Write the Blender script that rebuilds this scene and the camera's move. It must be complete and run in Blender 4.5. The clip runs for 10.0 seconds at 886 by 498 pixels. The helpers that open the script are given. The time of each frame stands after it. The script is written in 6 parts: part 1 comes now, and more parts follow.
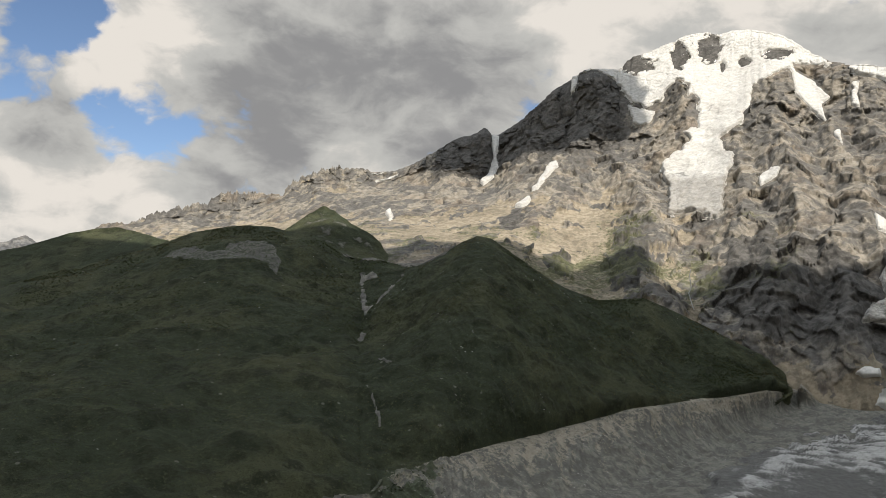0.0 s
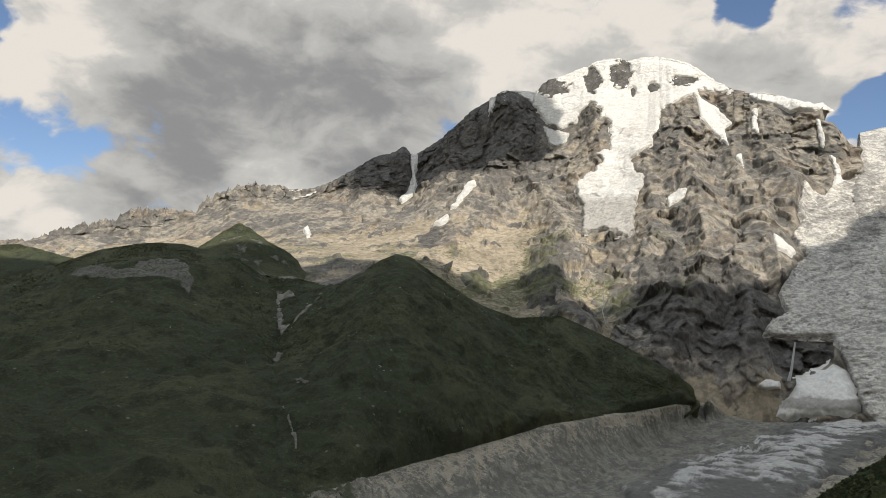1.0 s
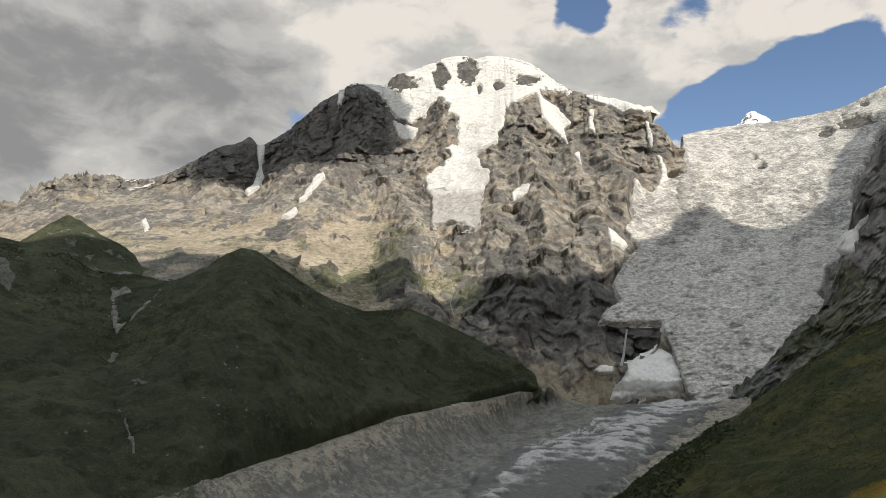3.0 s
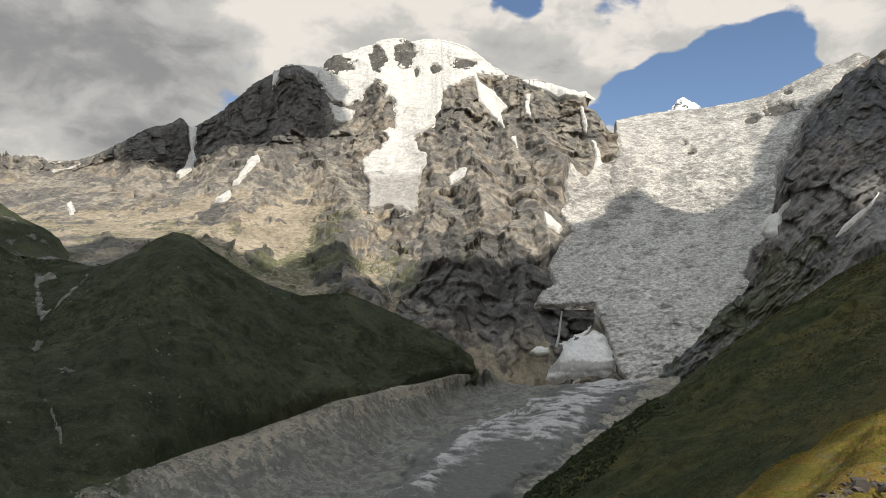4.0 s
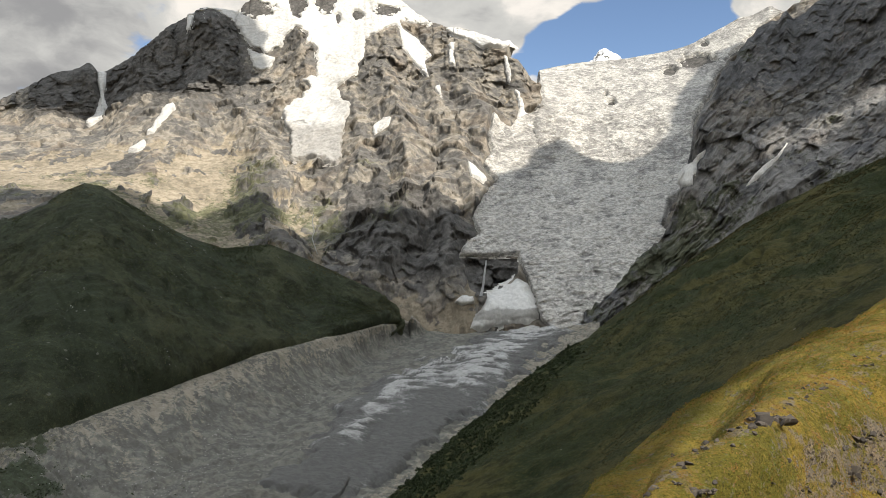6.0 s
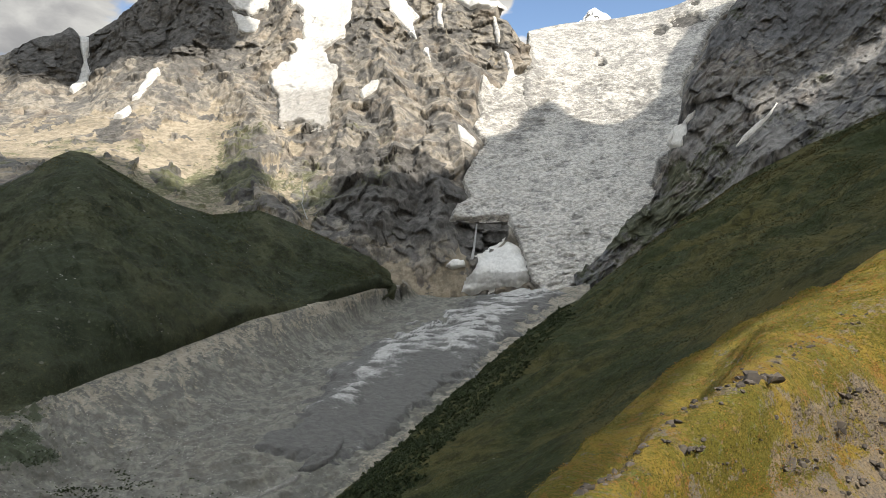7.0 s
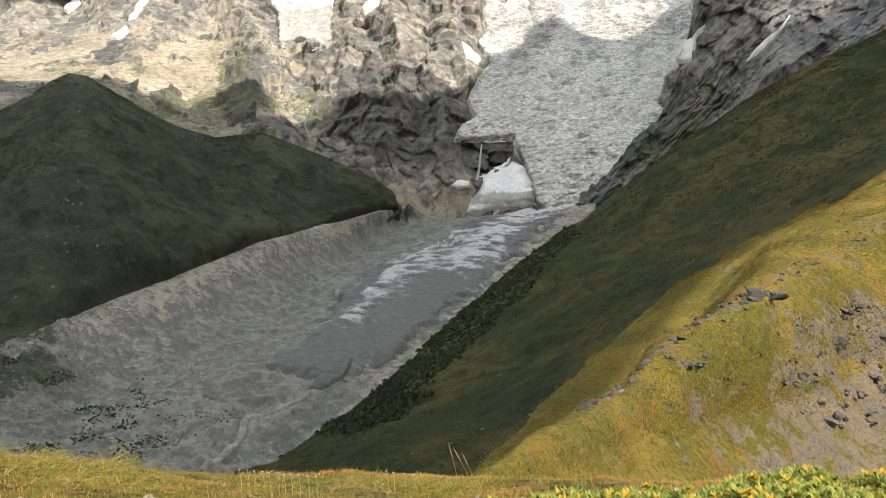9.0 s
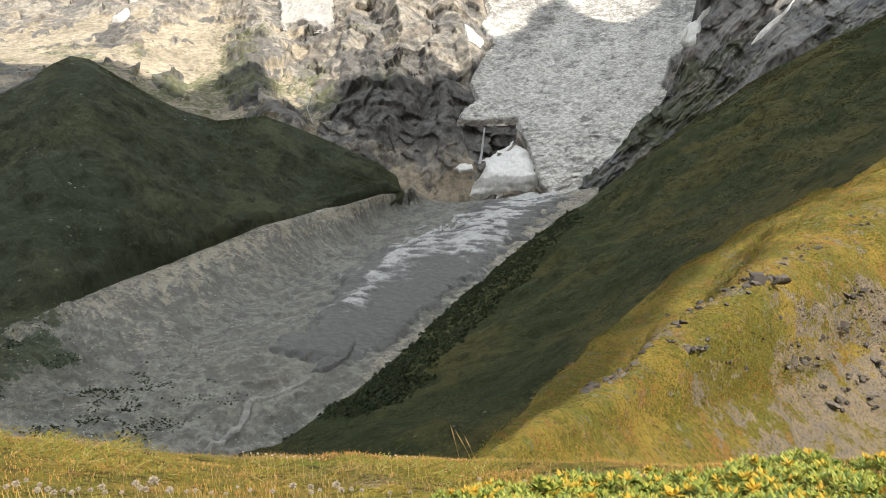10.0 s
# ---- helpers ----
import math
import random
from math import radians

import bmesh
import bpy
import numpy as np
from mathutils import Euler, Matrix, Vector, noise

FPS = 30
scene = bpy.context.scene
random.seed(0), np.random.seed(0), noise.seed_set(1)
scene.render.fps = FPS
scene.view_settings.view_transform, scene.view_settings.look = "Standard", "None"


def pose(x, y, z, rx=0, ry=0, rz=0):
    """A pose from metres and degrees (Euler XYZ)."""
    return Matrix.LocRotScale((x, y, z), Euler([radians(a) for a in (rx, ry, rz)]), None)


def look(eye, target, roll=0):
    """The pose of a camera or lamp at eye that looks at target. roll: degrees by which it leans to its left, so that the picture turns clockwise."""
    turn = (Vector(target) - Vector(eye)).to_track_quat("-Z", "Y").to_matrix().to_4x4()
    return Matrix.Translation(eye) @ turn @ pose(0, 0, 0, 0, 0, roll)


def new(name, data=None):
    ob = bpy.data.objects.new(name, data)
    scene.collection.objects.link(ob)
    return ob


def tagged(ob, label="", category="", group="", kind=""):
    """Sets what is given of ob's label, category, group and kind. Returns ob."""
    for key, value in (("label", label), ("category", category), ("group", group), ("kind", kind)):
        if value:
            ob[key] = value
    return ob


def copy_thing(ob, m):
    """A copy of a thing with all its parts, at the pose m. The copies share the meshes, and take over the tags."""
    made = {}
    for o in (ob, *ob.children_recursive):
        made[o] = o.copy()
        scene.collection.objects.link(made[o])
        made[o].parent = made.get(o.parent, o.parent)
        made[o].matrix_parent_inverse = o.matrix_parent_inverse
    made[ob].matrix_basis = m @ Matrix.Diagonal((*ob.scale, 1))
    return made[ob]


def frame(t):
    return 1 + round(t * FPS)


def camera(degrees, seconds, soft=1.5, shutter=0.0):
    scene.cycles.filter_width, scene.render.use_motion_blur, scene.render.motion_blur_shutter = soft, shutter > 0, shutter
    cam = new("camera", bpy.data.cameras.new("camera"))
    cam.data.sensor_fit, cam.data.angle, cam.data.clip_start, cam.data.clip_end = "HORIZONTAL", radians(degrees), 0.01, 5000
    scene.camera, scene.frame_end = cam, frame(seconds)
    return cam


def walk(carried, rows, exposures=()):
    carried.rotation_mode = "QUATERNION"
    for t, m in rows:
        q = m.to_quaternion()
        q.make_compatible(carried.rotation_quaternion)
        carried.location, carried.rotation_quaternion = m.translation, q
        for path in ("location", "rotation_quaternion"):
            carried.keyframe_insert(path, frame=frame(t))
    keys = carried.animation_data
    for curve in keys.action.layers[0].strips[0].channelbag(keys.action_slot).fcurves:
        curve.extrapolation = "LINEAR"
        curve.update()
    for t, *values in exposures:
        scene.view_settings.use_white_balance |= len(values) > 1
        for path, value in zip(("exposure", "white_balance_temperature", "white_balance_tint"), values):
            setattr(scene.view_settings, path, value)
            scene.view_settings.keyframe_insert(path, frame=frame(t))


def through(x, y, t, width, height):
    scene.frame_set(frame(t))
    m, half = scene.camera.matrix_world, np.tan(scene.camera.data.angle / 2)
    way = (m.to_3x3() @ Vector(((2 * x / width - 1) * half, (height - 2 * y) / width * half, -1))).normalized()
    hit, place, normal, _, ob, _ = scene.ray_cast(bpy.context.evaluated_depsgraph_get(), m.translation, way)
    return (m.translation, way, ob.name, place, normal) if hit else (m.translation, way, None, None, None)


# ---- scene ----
EYE, TILT, LEAN = 1.6, 4.0, -1.0
cam = camera(59.66, 10.0, soft=0.75)
ROWS = [
    (0.0, 0.0, 0.0, 0.0), (0.5, -3.0, 0.76, -0.03), (1.0, -6.02, 1.35, -0.05), (1.5, -9.05, 1.67, 0.02),
    (2.0, -11.89, 1.59, 0.07), (2.5, -14.57, 1.28, 0.14), (4.0, -21.76, -0.4, 0.45), (4.5, -23.76, -1.16, 0.35),
    (5.0, -25.49, -2.02, 0.34), (5.5, -26.69, -2.98, 0.37), (7.0, -28.08, -6.81, 1.31), (7.5, -28.22, -8.35, 1.58),
    (8.0, -28.21, -9.95, 1.74), (8.5, -28.02, -11.43, 1.81), (9.0, -27.79, -12.66, 1.92), (9.5, -27.6, -13.52, 1.94),
    (10.0, -27.59, -13.85, 1.92),
]
EXPOSURE = [(0.0, 0.5), (2.5, 0.5), (5.0, 0.65), (7.5, 1.05), (10.0, 1.28)]
walk(cam, [(t, pose(0, 0, EYE, TILT, LEAN) @ pose(0, 0, 0, 90 + pitch, roll, yaw)) for t, yaw, pitch, roll in ROWS],
     EXPOSURE)

# ---- sky, clouds and sun ----
SUN_BEARING, SUN_HEIGHT = 162.0, 46.0


def ray_to(bearing, height):
    a, e = radians(bearing), radians(height)
    return Vector((math.sin(a) * math.cos(e), math.cos(a) * math.cos(e), math.sin(e)))


class Nodes:
    """Short hand for building node trees."""

    def __init__(self, tree):
        self.tree = tree
        tree.nodes.clear()

    def add(self, kind, **settings):
        node = self.tree.nodes.new(kind)
        inputs = settings.pop("ins", {})
        for key, value in settings.items():
            setattr(node, key, value)
        for key, value in inputs.items():
            self.put(node.inputs[key], value)
        return node

    def put(self, socket, value):
        if isinstance(value, bpy.types.NodeSocket):
            self.tree.links.new(value, socket)
        else:
            socket.default_value = value

    def math(self, op, a, b=0.0, c=0.0, clamp=False):
        n = self.add("ShaderNodeMath", operation=op, use_clamp=clamp)
        for socket, value in zip(n.inputs, (a, b, c)):
            self.put(socket, value)
        return n.outputs[0]

    def vmath(self, op, a, b=(0, 0, 0), out=0):
        n = self.add("ShaderNodeVectorMath", operation=op)
        self.put(n.inputs[0], a)
        if op == "SCALE":
            self.put(n.inputs["Scale"], b)
        else:
            self.put(n.inputs[1], b)
        return n.outputs[out]

    def ramp(self, value, lo, hi, to_lo=0.0, to_hi=1.0):
        n = self.add("ShaderNodeMapRange", interpolation_type="SMOOTHSTEP")
        for socket, v in zip(n.inputs, (value, lo, hi, to_lo, to_hi)):
            self.put(socket, v)
        return n.outputs[0]

    def mix(self, fac, a, b, blend="MIX"):
        n = self.add("ShaderNodeMix", data_type="RGBA", blend_type=blend)
        self.put(n.inputs[0], fac)
        for socket, v in zip(n.inputs[6:8], (a, b)):
            self.put(socket, (*v, 1) if isinstance(v, tuple) and len(v) == 3 else v)
        return n.outputs[2]

    def noise(self, vector, scale, detail=4.0, rough=0.55, kind="FBM", distortion=0.0, lac=2.0):
        n = self.add("ShaderNodeTexNoise", noise_type=kind)
        for key, v in (("Vector", vector), ("Scale", scale), ("Detail", detail), ("Roughness", rough), ("Lacunarity", lac), ("Distortion", distortion)):
            self.put(n.inputs[key], v)
        return n.outputs[0]

    def attr(self, name):
        return self.add("ShaderNodeAttribute", attribute_name=name).outputs["Fac"]


world = bpy.data.worlds.new("sky")
scene.world = world
world.use_nodes = True
w = Nodes(world.node_tree)
direction = w.add("ShaderNodeTexCoord").outputs["Generated"]
sky = w.add("ShaderNodeTexSky", sky_type="NISHITA", sun_disc=False, sun_elevation=radians(SUN_HEIGHT),
            sun_rotation=radians(SUN_BEARING), altitude=2700.0, air_density=1.0, dust_density=1.2, ozone_density=1.2)
blue = w.vmath("SCALE", sky.outputs[0], 0.085)
# Broken cumulus: a field of noise on the dome, thickened and thinned by banks placed to fit the camera's view.
flat = w.vmath("MULTIPLY", direction, (1.0, 1.0, 1.7))
warp = w.add("ShaderNodeTexNoise", ins={"Vector": flat, "Scale": 7.0, "Detail": 4.0}).outputs["Color"]
warped = w.vmath("ADD", flat, w.vmath("SCALE", w.vmath("SUBTRACT", warp, (0.5, 0.5, 0.5)), 0.09))
field = w.noise(warped, 7.0, 8.0, 0.52)
COVER = [  # bearing, height, radius, gain
    (-8.5, 15.3, 4.2, 0.22), (-22.1, 11.3, 3.1, -0.3), (-24, 11.9, 1.9, -0.2), (-19.9, 10.7, 1.9, -0.22),
    (-26.4, 19.2, 2.5, -0.3), (-29.6, 8.5, 1.3, -0.14), (-24.7, 19.1, 1.7, -0.2), (-29.2, 7.1, 2.5, 0.1),
    (-26.6, 8.4, 2.1, 0.2), (-25.1, 6.7, 3.8, 0.16), (-18.6, 7.9, 2.5, 0.22), (-15.2, 8.3, 1.9, 0.16),
    (-12.4, 8.2, 0.9, 0.2), (-27.4, 5, 2.5, 0.16), (-29.1, 4.5, 1.7, 0.05), (-21.3, 7.7, 2.9, 0.12),
    (-5.8, 10.6, 2.5, 0.15), (-12, 9.5, 1.7, 0.02), (-15.6, 8.8, 1.7, -0.1), (18.7, 22.5, 1.9, -0.34),
    (20.5, 21.2, 1.7, -0.26), (27.4, 20.8, 2.1, -0.36), (28.4, 21.5, 1.3, -0.3), (23.9, 22.2, 1.3, 0.3),
]
COVER_MORE = [  # bearing, height, radius, gain
    (21.3, 19.9, 2.9, 0.28), (25.5, 18.7, 2.1, 0.2), (32, 18.9, 3.8, 0.3), (31.1, 16.7, 2.1, 0.24),
    (35.1, 20.4, 1.8, -0.42), (40.2, 19.7, 3.8, 0.24), (37.6, 16.4, 3.4, 0.26), (43, 19.9, 2.5, 0.24),
    (33.8, 14.3, 1.9, -0.5), (39.2, 13.4, 2.5, -0.5), (43.1, 15.7, 2.9, -0.5), (36.7, 14.1, 2.1, -0.35),
    (44.3, 15.5, 0.5, 0.35), (32.4, 15, 0.9, 0.35), (11, 21.3, 1.3, -0.06), (43.7, 15.2, 2.5, -0.5),
    (39.8, 14.6, 2.9, -0.5), (37.8, 14, 2.5, -0.45), (46.7, 16.5, 1.9, -0.5), (43, 18, 2.1, -0.42),
    (44.1, 15.6, 0.6, 0.42), (46, 15.4, 0.8, 0.44), (46.3, 14.5, 0.8, 0.3), (49.2, 16.5, 2.9, -0.3),
]
COVER_REST = [  # bearing, height, radius, gain
    (46.8, 17.9, 1.7, -0.3), (48.5, 17.3, 1.7, 0.35), (51, 16.8, 2.5, 0.45), (53.6, 16.8, 2.5, 0.45),
    (49.9, 15.7, 0.8, 0.25), (45.1, 13.7, 1.3, -0.3), (43.2, 13.4, 0.6, 0.3),
    (-6.8, 15.2, 1.6, 0.35), (-12.84, 10.04, 1.4, 0.35), (-6.72, 14.7, 1.6, 0.35),
]
BASES = [  # bearing, height, radius, gain
    (-7.2, 15, 9.6, 0.75), (0.5, 12.8, 6.7, 0.55), (-16.1, 12, 5, 0.55), (-12.3, 17.8, 5, 0.35),
    (2.9, 19.6, 4.2, 0.35), (-28.5, 12.3, 2.9, 0.6), (-29.7, 16.7, 2.5, 0.4), (-22, 15.7, 3.4, -0.35),
    (-25.6, 16.3, 2.9, -0.4), (-19.1, 18.3, 2.5, -0.3), (7.6, 19.1, 2.5, -0.4), (11.3, 20.2, 2.5, -0.4),
    (-3.7, 10.2, 2.5, -0.5), (-7.1, 10.3, 2.1, -0.4), (-18.5, 14.9, 2.5, -0.2), (-12.1, 11.5, 2.5, 0.4),
    (-27.4, 10.9, 2.5, 0.6), (26.2, 18.1, 2.5, 0.1), (-26.6, 7.7, 2.5, -0.3), (-28.1, 5.3, 2.5, 0.0),
    (-19.7, 6.2, 2.5, -0.15), (-25.1, 6.0, 2.9, -0.12), (31.9, 17.8, 2.9, 0.2), (30.3, 16.4, 2.5, 0.45),
]
BASES_MORE = [  # bearing, height, radius, gain
    (36.4, 15.6, 2.5, 0.5), (26.3, 18.2, 1.7, 0.3), (21.7, 20.8, 1.7, -0.3), (41.2, 17.4, 2.5, 0.3),
    (39.6, 20.5, 3.8, -0.3), (25.9, 17.1, 1.7, 0.3), (50.9, 16.2, 2.9, 0.2), (54.3, 16.7, 2.5, 0.3),
]


def banked(banks):
    total = None
    for bearing, height, radius, gain in banks:
        near = w.vmath("DOT_PRODUCT", direction, tuple(ray_to(bearing, height)), out=1)
        lump = w.math("MULTIPLY", w.ramp(near, math.cos(radians(radius * 1.6)), math.cos(radians(radius * 0.35))), gain)
        total = lump if total is None else w.math("ADD", total, lump)
    return total


depth = w.math("ADD", w.math("ADD", w.math("MULTIPLY_ADD", field, 2.4, -0.70), 0.28), banked(COVER + COVER_MORE + COVER_REST))
cover = w.ramp(depth, 0.44, 0.66)
# The same field looked at a little nearer to the sun tells lit tops from grey bases.
lifted = w.vmath("ADD", warped, (0.012, -0.010, 0.045))
above = w.noise(lifted, 7.0, 6.0, 0.50)
edge_lit = w.math("MULTIPLY", w.math("SUBTRACT", above, field), 2.2)
puffs = w.noise(warped, 16.0, 8.0, 0.62)
gloom = w.math("ADD", w.math("MULTIPLY_ADD", banked(BASES + BASES_MORE), 0.6, 0.25), edge_lit)
gloom = w.math("ADD", gloom, w.math("MULTIPLY", w.math("SUBTRACT", puffs, 0.5), 1.15))
cloud_colour = w.mix(w.ramp(gloom, 0.0, 0.55), (0.57, 0.535, 0.49), (0.375, 0.37, 0.352))
cloud_colour = w.mix(w.ramp(gloom, 0.45, 1.35), cloud_colour, (0.20, 0.199, 0.20))
# Overhead, out of view, the deck is brightened to add fill light in the shade.
up = w.add("ShaderNodeSeparateXYZ", ins={0: direction}).outputs[2]
cloud_colour = w.mix(w.ramp(up, 0.44, 0.72), cloud_colour, (0.66, 0.73, 0.80))
sky_colour = w.mix(w.math("MAXIMUM", cover, w.ramp(up, 0.5, 0.8, 0.0, 0.75)), blue, cloud_colour)
background = w.add("ShaderNodeBackground", ins={"Color": sky_colour, "Strength": 1.0})
out = w.add("ShaderNodeOutputWorld")
world.node_tree.links.new(background.outputs[0], out.inputs[0])

sun = new("sun", bpy.data.lights.new("sun", "SUN"))
sun.data.energy, sun.data.angle, sun.data.color = 4.3, radians(0.55), (1.0, 0.93, 0.82)
sun.matrix_world = look((0, 0, 0), tuple(-ray_to(SUN_BEARING, SUN_HEIGHT)))

# ---- materials ----
def material(name):
    m = bpy.data.materials.new(name)
    m.use_nodes = True
    n = Nodes(m.node_tree)
    shader = n.add("ShaderNodeBsdfPrincipled")
    end = n.add("ShaderNodeOutputMaterial")
    m.node_tree.links.new(shader.outputs[0], end.inputs[0])
    where = n.add("ShaderNodeNewGeometry").outputs["Position"]
    return m, n, shader, where


def finish(n, shader, colour, rough=0.9, height=None, distance=1.0, strength=1.0, specular=0.2):
    n.put(shader.inputs["Base Color"], colour)
    n.put(shader.inputs["Roughness"], rough)
    shader.inputs["Specular IOR Level"].default_value = specular
    if height is not None:
        bump = n.add("ShaderNodeBump", ins={"Height": height, "Distance": distance, "Strength": strength})
        n.put(shader.inputs["Normal"], bump.outputs[0])


def rock_material(name, dark, pale, scree, grass, craggy=True, size=1.0):
    """Broken rock: joints and stained faces, debris in the hollows, turf on the ledges, snow up high."""
    m, n, s, p = material(name)
    p = n.vmath("SCALE", p, size)
    hung = n.vmath("MULTIPLY", p, (1.0, 1.0, 0.55))
    big = n.noise(hung, 0.005, 4.0, 0.55)
    mid = n.noise(hung, 0.020, 6.0, 0.62, distortion=0.15)
    fine = n.noise(p, 0.075, 5.0, 0.62)
    cracks = n.noise(hung, 0.016, 5.0, 0.60, kind="RIDGED_MULTIFRACTAL")
    spread = n.math("MULTIPLY", n.math("SUBTRACT", mid, 0.5), 0.8)
    speck = n.math("MULTIPLY", n.math("SUBTRACT", fine, 0.5), 0.7)
    tone = n.math("ADD", n.math("MULTIPLY", mid, 0.7), n.math("MULTIPLY", fine, 0.3))
    tone = n.math("ADD", tone, n.math("MULTIPLY", n.math("SUBTRACT", big, 0.5), 0.45))
    tone = n.math("ADD", tone, n.math("MULTIPLY", n.attr("streak"), 0.06))
    base = n.mix(n.ramp(tone, 0.42, 0.62), dark, pale)
    rusty = n.noise(n.vmath("ADD", p, (900.0, 0.0, 0.0)), 0.006, 5.0, 0.6)
    base = n.mix(n.math("MULTIPLY", n.ramp(rusty, 0.52, 0.64), 0.28 if craggy else 0.1), base, tuple(c * f for c, f in zip(pale, (1.10, 0.93, 0.78))))
    base = n.mix(n.math("MULTIPLY", n.ramp(cracks, 0.62, 0.95), 0.38 if craggy else 0.2), base, tuple(c * 0.4 for c in dark))
    debris = n.mix(n.ramp(n.math("ADD", big, speck), 0.36, 0.62), tuple(c * 0.74 for c in scree), scree)
    base = n.mix(n.ramp(n.math("ADD", n.attr("scree"), n.math("ADD", spread, speck)), 0.42, 0.56), base, debris)
    # The dark mask darkens rock colour: dark crags, plus shade painted on the west peak.
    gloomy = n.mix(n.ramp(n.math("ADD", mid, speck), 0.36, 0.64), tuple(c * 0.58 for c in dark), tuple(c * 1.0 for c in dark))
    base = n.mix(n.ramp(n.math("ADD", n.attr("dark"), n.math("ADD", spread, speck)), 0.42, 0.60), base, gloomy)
    green = n.ramp(n.math("ADD", n.attr("veg"), n.math("ADD", n.math("MULTIPLY", spread, 0.9), n.math("MULTIPLY", speck, 1.2))), 0.40, 0.58)
    base = n.mix(n.math("MULTIPLY", green, 0.85), base, n.mix(n.ramp(fine, 0.35, 0.65), grass, tuple(c * 0.6 for c in grass)))
    base = n.mix(n.ramp(n.math("ADD", n.attr("snow"), n.math("ADD", spread, speck)), 0.56, 0.62), base, (0.78, 0.78, 0.78))
    crisp = n.noise(n.vmath("MULTIPLY", p, (1.0, 1.0, 0.8)), 0.040, 5.0, 0.66)
    base = n.vmath("SCALE", base, n.ramp(crisp, 0.40, 0.60, 0.78, 1.22) if craggy else n.ramp(crisp, 0.42, 0.58, 0.90, 1.10))
    h = n.math("ADD", n.math("MULTIPLY", cracks, -0.25), n.math("ADD", n.math("MULTIPLY", fine, 0.45), n.math("MULTIPLY", mid, 1.5)))
    finish(n, s, base, 0.9, h, (6.5 if craggy else 7.0) / size, 1.0)
    return m


def grass_material(name, green, dry, soil, tall=1.0):
    m, n, s, p = material(name)
    big = n.noise(p, 0.004 * tall, 6.0, 0.6)
    mid = n.noise(p, 0.022 * tall, 7.0, 0.65)
    fine = n.noise(p, 0.14 * tall, 6.0, 0.7)
    grit = n.noise(p, 0.5 * tall, 4.0, 0.7)
    base = n.mix(n.ramp(n.math("ADD", big, n.math("MULTIPLY", n.math("SUBTRACT", fine, 0.5), 0.35)), 0.42, 0.60), green, dry)
    base = n.mix(n.math("MULTIPLY", n.ramp(n.math("ADD", mid, n.math("MULTIPLY", n.math("SUBTRACT", fine, 0.5), 0.5)), 0.48, 0.62), 0.8), base, tuple(c * 0.5 for c in green))
    base = n.mix(n.math("MULTIPLY", n.ramp(fine, 0.52, 0.68), 0.6), base, tuple(c * 1.5 for c in dry))
    base = n.mix(n.math("MULTIPLY", n.ramp(grit, 0.52, 0.36), 0.55), base, tuple(c * 0.45 for c in green))
    cells = n.add("ShaderNodeTexVoronoi", ins={"Vector": p, "Scale": 0.045 * tall})
    chance = n.add("ShaderNodeSeparateColor", ins={0: cells.outputs["Color"]}).outputs[0]
    pebble = n.math("MULTIPLY", n.ramp(cells.outputs["Distance"], 0.16, 0.09), n.ramp(chance, 0.86, 0.88))
    base = n.mix(n.math("MULTIPLY", pebble, 0.8), base, soil)
    bare = n.math("ADD", n.attr("scree"), n.math("MULTIPLY", n.math("SUBTRACT", mid, 0.5), 1.1))
    base = n.mix(n.ramp(bare, 0.46, 0.62), base, n.mix(n.ramp(fine, 0.3, 0.7), soil, tuple(c * 0.6 for c in soil)))
    finish(n, s, base, 0.95, n.math("ADD", n.math("ADD", fine, n.math("MULTIPLY", grit, 0.4)), n.math("MULTIPLY", mid, 2.2)), 7.0 / tall, 1.0, 0.1)
    return m


